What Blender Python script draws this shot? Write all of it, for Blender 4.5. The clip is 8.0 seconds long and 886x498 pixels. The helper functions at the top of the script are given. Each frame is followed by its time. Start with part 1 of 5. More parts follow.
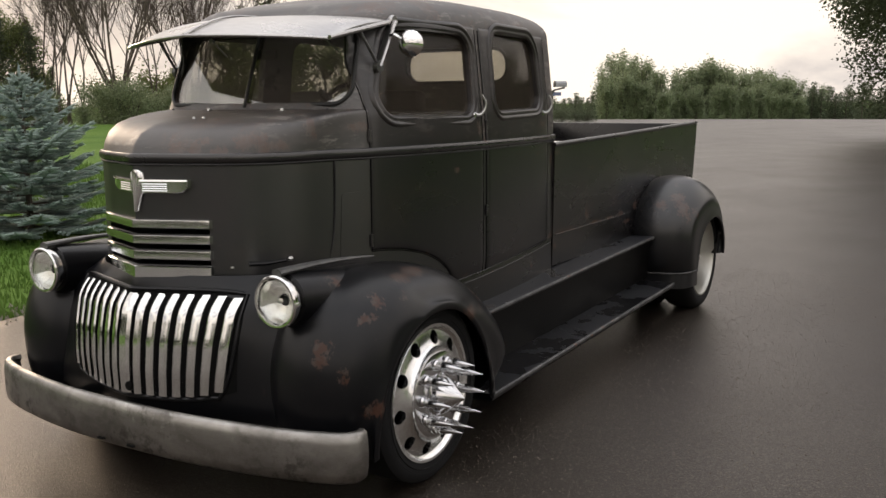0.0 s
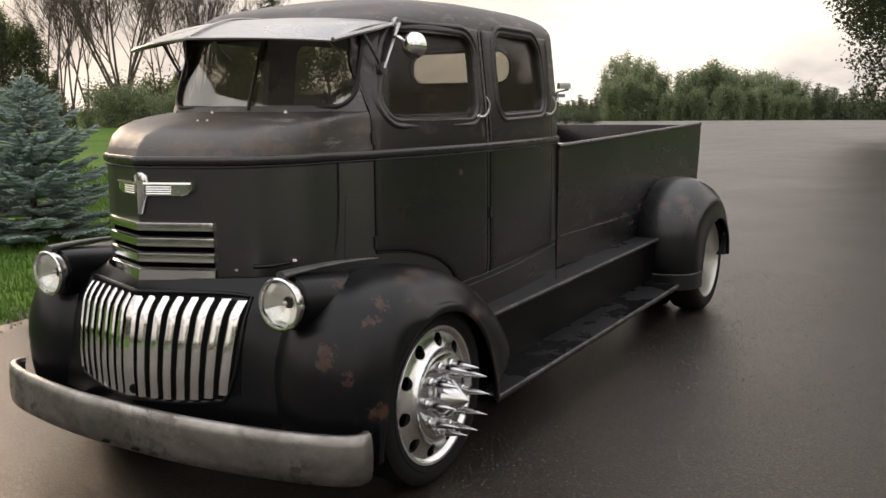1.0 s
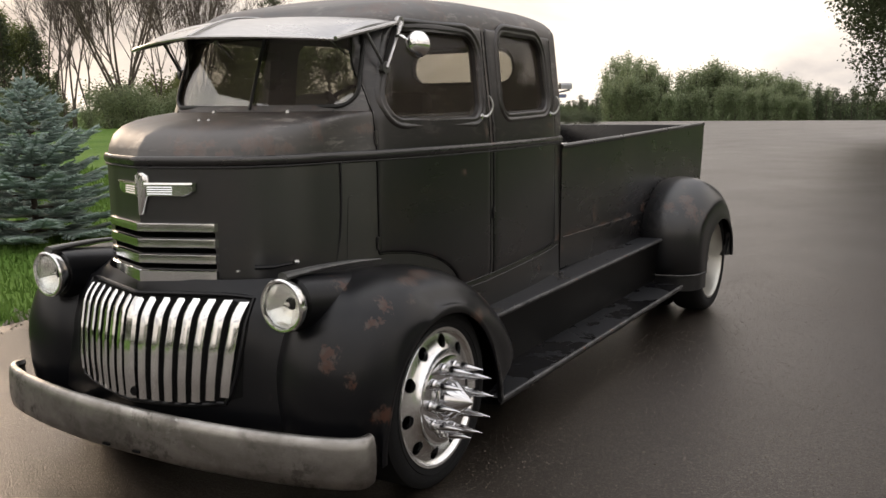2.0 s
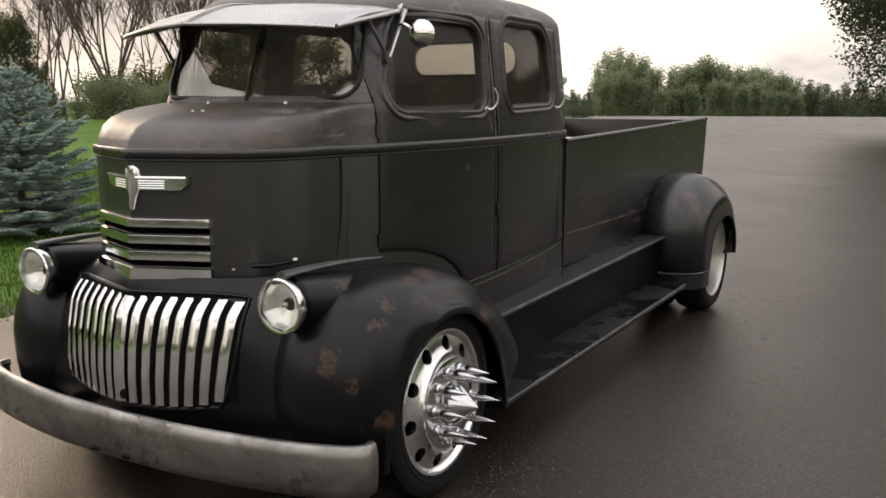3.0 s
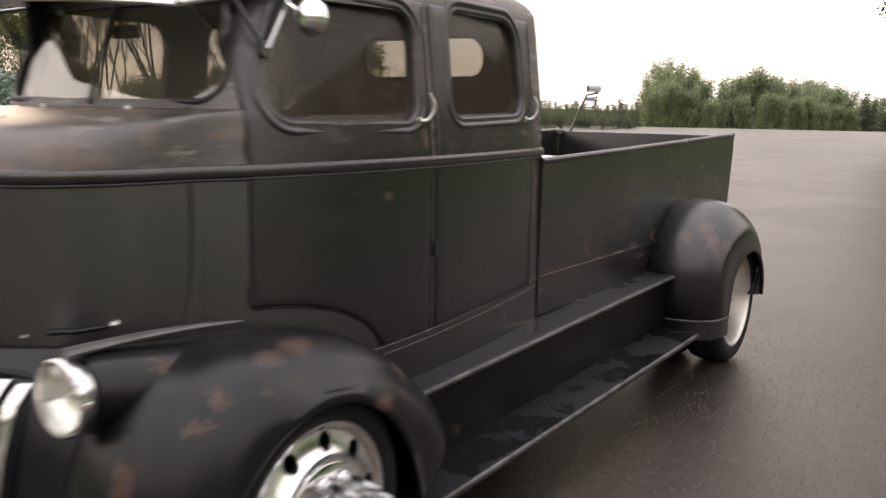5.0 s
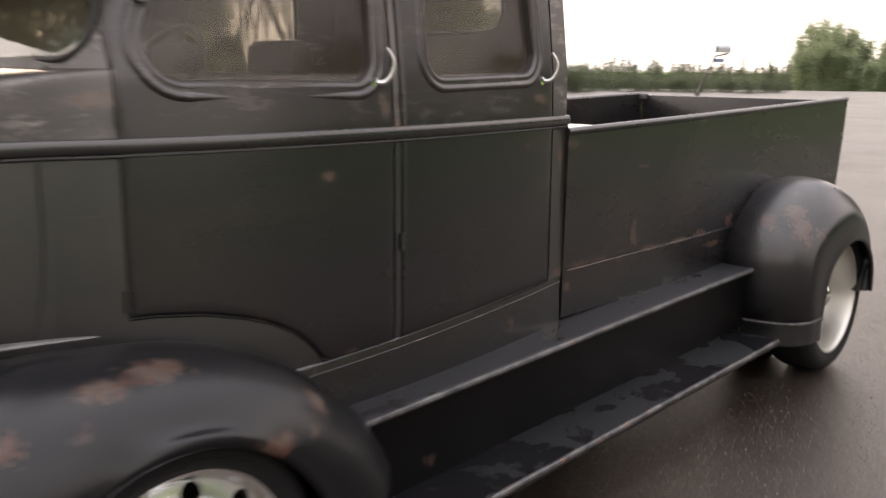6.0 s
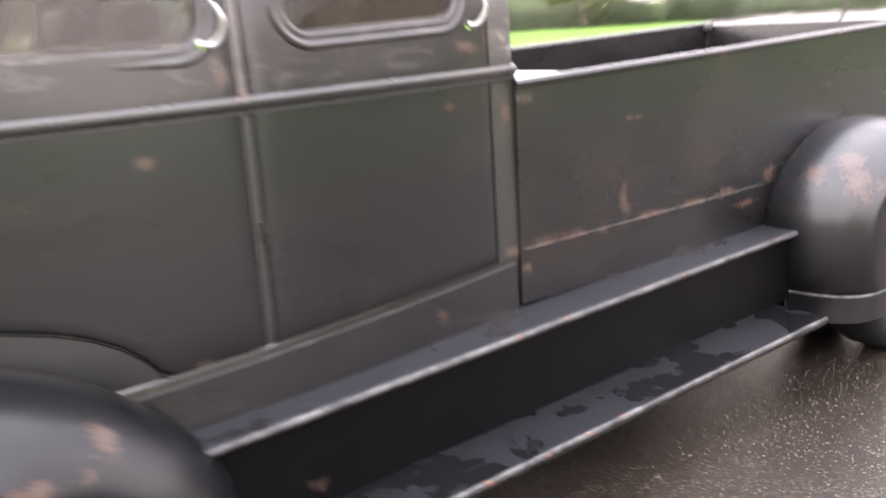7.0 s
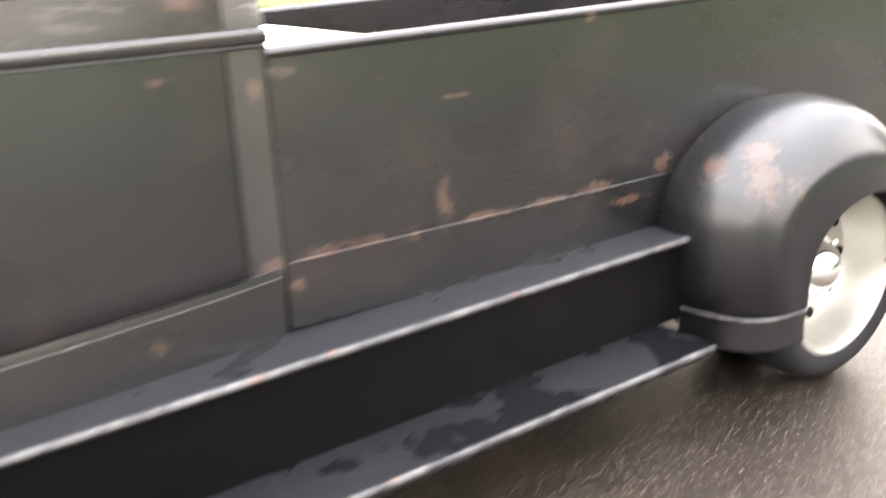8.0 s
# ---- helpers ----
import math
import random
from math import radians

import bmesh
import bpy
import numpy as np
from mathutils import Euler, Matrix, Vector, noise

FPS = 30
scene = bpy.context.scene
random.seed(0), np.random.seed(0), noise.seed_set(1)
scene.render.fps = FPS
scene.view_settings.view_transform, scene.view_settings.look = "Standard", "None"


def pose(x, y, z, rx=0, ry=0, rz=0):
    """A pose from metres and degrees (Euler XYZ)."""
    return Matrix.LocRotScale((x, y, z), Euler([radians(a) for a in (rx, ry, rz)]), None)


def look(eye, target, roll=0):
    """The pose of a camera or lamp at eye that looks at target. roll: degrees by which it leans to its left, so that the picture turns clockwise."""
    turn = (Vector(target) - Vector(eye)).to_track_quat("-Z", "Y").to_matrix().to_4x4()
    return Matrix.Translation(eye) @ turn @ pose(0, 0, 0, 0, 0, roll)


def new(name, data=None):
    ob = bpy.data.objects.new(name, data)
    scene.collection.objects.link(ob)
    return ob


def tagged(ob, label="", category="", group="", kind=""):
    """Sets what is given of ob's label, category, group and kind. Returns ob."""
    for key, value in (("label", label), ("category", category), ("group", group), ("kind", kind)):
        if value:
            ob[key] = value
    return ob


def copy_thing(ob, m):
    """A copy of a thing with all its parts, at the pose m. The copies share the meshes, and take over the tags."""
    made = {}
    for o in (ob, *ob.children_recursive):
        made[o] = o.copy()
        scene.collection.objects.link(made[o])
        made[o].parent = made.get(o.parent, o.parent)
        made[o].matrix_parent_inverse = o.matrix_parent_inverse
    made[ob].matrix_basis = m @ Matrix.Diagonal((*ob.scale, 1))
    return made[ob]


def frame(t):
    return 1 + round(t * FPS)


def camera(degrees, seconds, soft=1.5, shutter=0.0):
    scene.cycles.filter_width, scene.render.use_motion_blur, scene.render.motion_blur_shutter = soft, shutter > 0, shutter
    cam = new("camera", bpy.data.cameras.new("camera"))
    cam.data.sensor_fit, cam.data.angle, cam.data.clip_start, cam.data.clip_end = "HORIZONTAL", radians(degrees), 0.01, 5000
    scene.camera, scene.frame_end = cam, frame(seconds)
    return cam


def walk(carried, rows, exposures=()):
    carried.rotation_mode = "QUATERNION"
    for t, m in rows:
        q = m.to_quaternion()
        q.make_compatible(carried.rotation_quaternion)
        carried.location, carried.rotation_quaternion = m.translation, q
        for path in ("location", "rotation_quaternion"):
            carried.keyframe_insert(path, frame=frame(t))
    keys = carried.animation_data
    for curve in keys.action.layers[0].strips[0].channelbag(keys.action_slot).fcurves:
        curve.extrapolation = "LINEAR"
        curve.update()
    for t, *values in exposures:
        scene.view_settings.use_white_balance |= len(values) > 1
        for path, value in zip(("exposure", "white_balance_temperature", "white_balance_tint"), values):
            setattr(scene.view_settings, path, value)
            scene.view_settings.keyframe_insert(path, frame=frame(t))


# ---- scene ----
cam = camera(51.5, 8.0, shutter=1.0)
PATH = [
    (0, (2.984, -3.439, 1.598), (1.96, -1.751, 1.282), -0.4),
    (0.5, (2.984, -3.437, 1.599), (1.958, -1.75, 1.278), -0.4),
    (1, (2.981, -3.434, 1.596), (1.949, -1.75, 1.285), -0.6),
    (1.5, (2.97, -3.429, 1.593), (1.934, -1.746, 1.284), -0.7),
    (3, (2.822, -3.305, 1.586), (1.807, -1.612, 1.262), -0.2),
    (3.5, (2.727, -3.164, 1.576), (1.745, -1.46, 1.21), -0.9),
    (4, (2.736, -2.858, 1.562), (1.672, -1.209, 1.182), -3.1),
    (4.5, (2.754, -2.598, 1.586), (1.665, -0.954, 1.249), -0.4),
    (5, (2.693, -2.17, 1.59), (1.594, -0.528, 1.281), 0.8),
    (5.2, (2.703, -2.002, 1.581), (1.546, -0.403, 1.253), -1.4),
    (6.3, (2.75, -1.023, 1.573), (1.378, 0.379, 1.184), 0.3),
    (6.5, (2.792, -0.861, 1.571), (1.389, 0.512, 1.184), -1.5),
    (7, (2.885, -0.346, 1.572), (1.342, 0.826, 1.076), -3.7),
    (7.5, (2.948, 0.263, 1.491), (1.351, 1.308, 0.893), -2.8),
    (8, (2.836, 0.729, 1.567), (1.251, 1.777, 0.945), -2.6),
]
walk(cam, [(t, look(eye, target, roll)) for t, eye, target, roll in PATH],
     exposures=[(0.0, 0.32, 6850, 13), (1.5, 0.36, 6850, 13), (3.0, 0.40, 6850, 13), (3.5, 0.38, 6850, 13), (4.0, 0.92, 6950, 15), (4.5, 0.95, 6950, 16), (5.0, 1.02, 6950, 17),
                (6.5, 1.86, 6780, 20), (7.0, 2.86, 6550, 22), (7.5, 3.44, 6500, 14), (8.0, 3.30, 6700, 14)])

# ---- sky and sun: a low evening sun behind thin cloud, on the far side of the truck ----
SUN_AZIMUTH, SUN_HEIGHT = 292.0, 14.0   # degrees clockwise from +y, degrees above the horizon
world = bpy.data.worlds.new("overcast_evening")
scene.world = world
world.use_nodes = True
wn, wl = world.node_tree.nodes, world.node_tree.links
wn.clear()


def wnode(kind, **values):
    n = wn.new(kind)
    for key, value in values.items():
        n.inputs[key].default_value = value
    return n


sky = wn.new("ShaderNodeTexSky")
sky.sky_type, sky.sun_disc = "NISHITA", False
sky.sun_elevation, sky.sun_rotation = radians(SUN_HEIGHT), radians(SUN_AZIMUTH)
sky.dust_density, sky.air_density = 3.0, 1.2
coords = wn.new("ShaderNodeTexCoord")
stretch = wnode("ShaderNodeMapping")
stretch.inputs["Scale"].default_value = (1.0, 1.0, 3.2)
clouds = wnode("ShaderNodeTexNoise", Scale=2.6, Detail=7.0, Roughness=0.55, Distortion=0.4)
tone = wn.new("ShaderNodeValToRGB")
tone.color_ramp.elements[0].position, tone.color_ramp.elements[0].color = 0.36, (4.6, 4.65, 5.0, 1)
tone.color_ramp.elements[1].position, tone.color_ramp.elements[1].color = 0.56, (10.2, 9.8, 9.2, 1)
cover = wnode("ShaderNodeMix")
cover.data_type = "RGBA"
cover.inputs["Factor"].default_value = 0.95
back = wnode("ShaderNodeBackground", Strength=0.10)
out = wn.new("ShaderNodeOutputWorld")
wl.new(coords.outputs["Generated"], stretch.inputs["Vector"])
wl.new(stretch.outputs["Vector"], clouds.inputs["Vector"])
wl.new(clouds.outputs["Fac"], tone.inputs["Fac"])
split = wn.new("ShaderNodeSeparateXYZ")
height = wn.new("ShaderNodeMapRange")     # an overcast sky is brightest and bluest overhead
height.inputs["From Min"].default_value, height.inputs["From Max"].default_value = 0.12, 0.9
overhead = wn.new("ShaderNodeMix")
overhead.data_type = "RGBA"
overhead.inputs["A"].default_value, overhead.inputs["B"].default_value = (1.02, 0.98, 0.93, 1), (1.56, 1.66, 1.82, 1)
lift = wn.new("ShaderNodeVectorMath")
lift.operation = "MULTIPLY"
wl.new(coords.outputs["Generated"], split.inputs["Vector"])
wl.new(split.outputs["Z"], height.inputs["Value"])
wl.new(tone.outputs["Color"], lift.inputs[0])
wl.new(height.outputs["Result"], overhead.inputs["Factor"])
wl.new(overhead.outputs["Result"], lift.inputs[1])
wl.new(sky.outputs["Color"], cover.inputs["A"])
wl.new(lift.outputs["Vector"], cover.inputs["B"])
wl.new(cover.outputs["Result"], back.inputs["Color"])
wl.new(back.outputs["Background"], out.inputs["Surface"])

sun_lamp = bpy.data.lights.new("sun", "SUN")
sun_lamp.energy, sun_lamp.angle, sun_lamp.color = 0.85, radians(14), (1.0, 0.80, 0.60)
sun = new("sun", sun_lamp)
az, el = radians(SUN_AZIMUTH), radians(SUN_HEIGHT)
sun.matrix_world = look((math.sin(az) * math.cos(el) * 60, math.cos(az) * math.cos(el) * 60, math.sin(el) * 60), (0, 0, 0))

# ---- materials ----


class Mat:
    """A node material, built step by step."""

    def __init__(self, name, base=(0.5, 0.5, 0.5), rough=0.5, metal=0.0, **more):
        self.m = bpy.data.materials.new(name)
        self.m.use_nodes = True
        self.n, self.l = self.m.node_tree.nodes, self.m.node_tree.links
        self.p = self.n["Principled BSDF"]
        self.set("Base Color", (*base, 1)), self.set("Roughness", rough), self.set("Metallic", metal)
        for key, value in more.items():
            self.set(key.replace("_", " "), value)
        self.where = self.n.new("ShaderNodeTexCoord").outputs["Object"]

    def set(self, key, value):
        self.p.inputs[key].default_value = value

    def put(self, socket, key):
        self.l.new(socket, self.p.inputs[key])
        return socket

    def noise(self, scale, detail=4.0, rough=0.55, stretch=(1, 1, 1), distort=0.0):
        m = self.n.new("ShaderNodeMapping")
        m.inputs["Scale"].default_value = stretch
        t = self.n.new("ShaderNodeTexNoise")
        t.inputs["Scale"].default_value, t.inputs["Detail"].default_value = scale, detail
        t.inputs["Roughness"].default_value, t.inputs["Distortion"].default_value = rough, distort
        self.l.new(self.where, m.inputs["Vector"])
        self.l.new(m.outputs["Vector"], t.inputs["Vector"])
        return t.outputs["Fac"]

    def voronoi(self, scale):
        t = self.n.new("ShaderNodeTexVoronoi")
        t.voronoi_dimensions = "2D"
        t.inputs["Scale"].default_value = scale
        self.l.new(self.where, t.inputs["Vector"])
        return t

    def ramp(self, fac, *stops):
        node = self.n.new("ShaderNodeValToRGB")
        r = node.color_ramp
        while len(r.elements) < len(stops):
            r.elements.new(0.5)
        for e, (pos, c) in zip(r.elements, stops):
            e.position = pos
            e.color = (c, c, c, 1) if isinstance(c, (int, float)) else (*c, 1)
        self.l.new(fac, node.inputs["Fac"])
        return node.outputs["Color"]

    def math(self, op, a, b=0.0, clamp=False):
        n = self.n.new("ShaderNodeMath")
        n.operation, n.use_clamp = op, clamp
        for i, v in enumerate((a, b)):
            if isinstance(v, (int, float)):
                n.inputs[i].default_value = v
            else:
                self.l.new(v, n.inputs[i])
        return n.outputs[0]

    def mix(self, fac, a, b, blend="MIX"):
        n = self.n.new("ShaderNodeMix")
        n.data_type, n.blend_type = "RGBA", blend
        for key, v in (("Factor", fac), ("A", a), ("B", b)):
            if isinstance(v, (int, float)):
                n.inputs[key].default_value = v if key == "Factor" else (v, v, v, 1)
            elif isinstance(v, tuple):
                n.inputs[key].default_value = (*v, 1)
            else:
                self.l.new(v, n.inputs[key])
        return n.outputs["Result"]

    def near(self, place, radius, wobble, stretch=(1, 1, 1)):
        """1 in ragged flecks round a place, thinning out to 0 away from it; stretch: the blot's proportions."""
        away = self.n.new("ShaderNodeVectorMath")
        away.operation = "SUBTRACT"
        self.l.new(self.where, away.inputs[0])
        away.inputs[1].default_value = place
        scaled = self.n.new("ShaderNodeVectorMath")
        scaled.operation = "DIVIDE"
        self.l.new(away.outputs[0], scaled.inputs[0])
        scaled.inputs[1].default_value = tuple(radius * 1.02 * k for k in stretch)
        size = self.n.new("ShaderNodeVectorMath")
        size.operation = "LENGTH"
        self.l.new(scaled.outputs[0], size.inputs[0])
        fall = self.math("SUBTRACT", 1.0, size.outputs["Value"], clamp=True)
        fall = self.math("SUBTRACT", self.math("ADD", fall, wobble), 0.42)
        return self.math("MULTIPLY", self.math("DIVIDE", fall, 0.22, clamp=True), self.math("MULTIPLY", self.math("SUBTRACT", 1.0, size.outputs["Value"], clamp=True), 5.0, clamp=True))

    def bump(self, height, strength=0.2, distance=0.01):
        b = self.n.new("ShaderNodeBump")
        b.inputs["Strength"].default_value, b.inputs["Distance"].default_value = strength, distance
        self.l.new(height, b.inputs["Height"])
        self.l.new(b.outputs["Normal"], self.p.inputs["Normal"])


def patina(name, spots=(), rust=0.66, rough=0.36, tone=1.0, top_wear=0.0, gloss=0.8, bloomed=0.55, grain=((1.0, 1.5, 0.8), (1.0, 0.9, 1.3), (1.0, 1.9, 0.7)), dusty=1.0, hue=(1.0, 1.0, 1.1)):
    """Satin black old paint, with brown fading, scuffs and rust where it is worn through; top_wear: how far the sun-baked upper panels have gone."""
    m = Mat(name, rough=rough, Specular_IOR_Level=gloss)
    big = m.noise(1.7, 5, 0.6)
    fine = m.noise(42, 5, 0.65)
    edge = m.noise(11, 6, 0.7)
    wipe = m.noise(3.2, 4, 0.6, (1, 0.45, 1.6), 0.5)
    base = m.mix(m.ramp(big, (0.35, 0.0), (0.70, 1.0)), tuple(tone * 0.0060 * c for c in hue), tuple(tone * 0.0116 * c for c in hue))
    base = m.mix(m.ramp(fine, (0.55, 0.0), (0.8, 0.4 * dusty)), base, (0.020, 0.018, 0.017))
    chips = m.math("MULTIPLY", m.ramp(m.noise(70, 3, 0.6), (0.70, 0.0), (0.74, 1.0)), m.ramp(m.noise(2.6, 4, 0.6), (0.50, 0.0), (0.62, 1.0)))
    base = m.mix(m.math("MULTIPLY", chips, 0.2), base, (0.15, 0.11, 0.095))
    worn = m.math("MULTIPLY", m.ramp(m.noise(5.0, 6, 0.6), (rust, 0.0), (rust + 0.06, 1.0)), m.ramp(edge, (0.45, 0.0), (0.6, 1.0)))
    if top_wear:
        split = m.n.new("ShaderNodeSeparateXYZ")
        m.l.new(m.where, split.inputs[0])
        high = m.ramp(m.math("SUBTRACT", split.outputs["Z"], 1.0), (0.38, 0.0), (0.44, 1.0))
        scuff = m.math("MULTIPLY", m.ramp(m.noise(6.5, 6, 0.65, (1.6, 0.8, 1.0), 0.4), (0.50, 0.0), (0.60, 1.0)), m.ramp(m.noise(19, 5, 0.7), (0.42, 0.0), (0.60, 1.0)))
        worn = m.math("MAXIMUM", worn, m.math("MULTIPLY", m.math("MULTIPLY", high, scuff), top_wear))
        streak = m.math("MULTIPLY", m.ramp(m.noise(15, 6, 0.7, (0.55, 0.55, 2.2), 0.3), (0.53, 0.0), (0.61, 1.0)), m.ramp(m.noise(3.4, 4), (0.44, 0.0), (0.56, 0.8 * top_wear)))
        base = m.mix(m.math("MULTIPLY", high, m.ramp(wipe, (0.34, 0.10), (0.68, 0.9 * top_wear))), base, (0.070, 0.057, 0.050))
        base = m.mix(m.math("MULTIPLY", high, streak), base, (0.17, 0.155, 0.14))
    bloom = m.math("MULTIPLY", m.ramp(m.noise(1.9, 6, 0.66, (1, 0.8, 1.25), 0.9), (0.50, 0.0), (0.68, 1.0)), m.ramp(m.noise(33, 4, 0.7), (0.30, 0.25), (0.65, 1.0)))
    base = m.mix(m.math("MULTIPLY", bloom, bloomed), base, (0.030, 0.0205, 0.0165))
    wobble = m.math("MULTIPLY", m.math("SUBTRACT", m.mix(0.6, m.noise(16, 6, 0.75, (1, 1, 1), 0.6), m.noise(48, 5, 0.75, (1, 1.3, 0.8))), 0.5), 3.2)
    for k, (place, radius) in enumerate(spots):
        worn = m.math("MAXIMUM", worn, m.near(place, radius, wobble, grain[k % len(grain)]))
    tint = m.mix(m.ramp(m.noise(24, 3), (0.42, 0.0), (0.58, 1.0)), (0.155, 0.064, 0.036), (0.165, 0.115, 0.09))
    base = m.mix(m.math("MULTIPLY", worn, 0.28), base, tint)
    m.put(base, "Base Color")
    r = m.math("ADD", m.math("MULTIPLY", m.math("SUBTRACT", m.mix(0.45, wipe, m.noise(1.3, 6, 0.62, (1, 0.7, 1.3), 0.8)), 0.5), 0.26), rough)
    if top_wear:
        r = m.math("ADD", r, m.math("MULTIPLY", high, 0.14 * top_wear))
    m.put(m.math("ADD", r, m.math("MULTIPLY", worn, 0.06)), "Roughness")
    m.bump(m.mix(0.95, fine, m.noise(2.8, 2)), 0.06, 0.02)
    return m.m


def plain(name, base, rough, metal=0.0, scale=20.0, vary=0.25, bump=0.05, **more):
    """A surface with grain at two scales."""
    m = Mat(name, base, rough, metal, **more)
    grain = m.mix(0.5, m.noise(scale, 5), m.noise(scale / 7, 3))
    dark, light = tuple(c * (1 - vary) for c in base), tuple(min(1, c * (1 + vary)) for c in base)
    m.put(m.mix(m.ramp(grain, (0.35, 0.0), (0.65, 1.0)), dark, light), "Base Color")
    m.put(m.math("ADD", m.math("MULTIPLY", grain, 0.2), rough - 0.1, clamp=True), "Roughness")
    if bump:
        m.bump(grain, bump, 0.01)
    return m.m


FENDER_SPOTS = (((0.76, -0.66, 0.90), 0.075), ((0.793, -0.646, 0.899), 0.05), ((0.864, -0.81, 0.688), 0.075), ((0.864, -0.824, 0.645), 0.06), ((0.946, -0.80, 0.584), 0.05),
                ((0.898, -0.253, 0.898), 0.08), ((0.935, -0.40, 0.90), 0.07), ((0.969, -0.615, 0.84), 0.06), ((0.975, -0.686, 0.787), 0.05), ((1.05, -0.74, 0.45), 0.08),
                ((0.966, 0.162, 0.733), 0.07), ((1.055, -0.03, 0.691), 0.07), ((1.05, 0.10, 0.69), 0.05))
REAR_SPOTS = (((1.02, 3.17, 0.81), 0.112), ((1.06, 3.25, 0.76), 0.084), ((1.07, 3.24, 0.64), 0.070), ((0.98, 3.20, 0.90), 0.098), ((1.09, 3.42, 0.28), 0.084),
              ((0.88, 3.10, 0.86), 0.084))
DOOR_SPOTS = (((0.73, 0.69, 1.405), 0.03), ((0.735, 0.64, 1.46), 0.05), ((0.67, 1.63, 0.79), 0.05), ((0.67, 1.55, 0.735), 0.06), ((0.73, 0.2, 1.40), 0.035),
              ((0.69, 1.45, 1.47), 0.05), ((0.72, 0.42, 1.27), 0.035), ((0.70, 1.2, 0.745), 0.045), ((0.70, 0.9, 0.73), 0.045), ((0.715, 0.5, 0.72), 0.05), ((0.66, 0.2, 0.90), 0.06), ((0.69, 1.35, 1.30), 0.04), ((0.67, 1.62, 1.25), 0.04), ((0.70, -0.05, 0.70), 0.06))
HOOD_SPOTS = (((0.175, -0.842, 1.422), 0.06), ((0.248, -0.815, 1.427), 0.06), ((0.275, -0.794, 1.452), 0.05), ((0.42, -0.707, 1.451), 0.075), ((0.465, -0.656, 1.429), 0.07),
              ((0.493, -0.604, 1.432), 0.06), ((0.339, -0.777, 1.406), 0.06), ((0.539, -0.454, 1.499), 0.07), ((0.602, -0.202, 1.494), 0.06), ((0.069, -0.916, 1.379), 0.05))
ROOF_SPOTS = (((0.55, 0.35, 2.05), 0.16), ((0.52, 0.05, 2.02), 0.12), ((0.57, 0.75, 2.04), 0.08))
BED_SPOTS = (((0.70, 1.66, 1.29), 0.05), ((0.72, 1.97, 1.24), 0.04), ((0.715, 2.20, 1.17), 0.035), ((0.72, 2.01, 1.03), 0.03), ((0.70, 3.05, 0.84), 0.06),
             ((0.70, 2.3, 0.80), 0.05), ((0.70, 1.75, 0.80), 0.06), ((0.71, 2.71, 1.35), 0.035), ((0.70, 2.9, 0.74), 0.05), ((0.70, 1.9, 0.80), 0.05), ((0.70, 2.05, 0.79), 0.04), ((0.70, 2.55, 0.80), 0.05), ((0.70, 2.75, 0.81), 0.05), ((0.70, 1.68, 0.72), 0.05))

M_CAB = patina("patina_cab", HOOD_SPOTS + ROOF_SPOTS + DOOR_SPOTS, rust=0.69, rough=0.34, tone=0.85, top_wear=1.0, gloss=1.0)
M_DOOR = patina("patina_door", DOOR_SPOTS, rust=0.69, rough=0.29, tone=0.55, top_wear=0.22, gloss=0.64, bloomed=0.35, hue=(1.0, 0.97, 1.2))
M_FENDER = patina("patina_fender", FENDER_SPOTS, rust=0.67, rough=0.31, tone=0.4, gloss=0.30, bloomed=0.06, dusty=0.4, hue=(0.88, 0.95, 1.25))
M_REAR = patina("patina_rear_fender", REAR_SPOTS, rust=0.66, rough=0.29, tone=0.5, gloss=0.6, bloomed=0.1, grain=((1.0, 0.8, 1.7), (1.0, 1.0, 1.3)), dusty=0.5, hue=(0.9, 0.96, 1.25))
M_BELT = patina("patina_moulding", DOOR_SPOTS, rust=0.66, rough=0.27, tone=1.0, top_wear=0.3)
M_BED = patina("patina_bed", BED_SPOTS, rust=0.68, rough=0.28, tone=0.5, gloss=0.70, bloomed=0.4, hue=(1.05, 0.97, 1.1), grain=((1.0, 2.4, 0.6), (1.0, 1.2, 0.9), (1.0, 3.0, 0.5)))
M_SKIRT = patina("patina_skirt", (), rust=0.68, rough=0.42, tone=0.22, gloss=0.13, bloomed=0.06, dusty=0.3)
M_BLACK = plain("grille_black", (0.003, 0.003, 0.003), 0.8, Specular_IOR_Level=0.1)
M_CHROME = plain("polished_chrome", (0.74, 0.74, 0.73), 0.13, 1.0, scale=9, vary=0.10, bump=0.01)
M_SPIKE = plain("dulled_chrome_spike", (0.62, 0.62, 0.63), 0.15, 1.0, scale=20, vary=0.12, bump=0.01)
M_WHEEL = plain("polished_aluminium", (0.80, 0.81, 0.81), 0.22, 1.0, scale=30, vary=0.08, bump=0.02)
M_REARWHEEL = plain("satin_aluminium_dish", (0.46, 0.45, 0.41), 0.40, 0.9, scale=14, vary=0.06, bump=0.02)
M_TYRE = plain("tyre_rubber", (0.008, 0.008, 0.0084), 0.85, Specular_IOR_Level=0.2, scale=60, vary=0.3)
def fluted_lens():
    m = Mat("fluted_lens_glass", (0.97, 0.98, 0.97), 0.02, Transmission_Weight=1.0, IOR=1.45)
    w = m.n.new("ShaderNodeTexWave")
    w.inputs["Scale"].default_value, w.inputs["Distortion"].default_value = 26.0, 0.6
    m.l.new(m.where, w.inputs["Vector"])
    m.bump(w.outputs["Fac"], 0.05, 0.006)
    return m.m


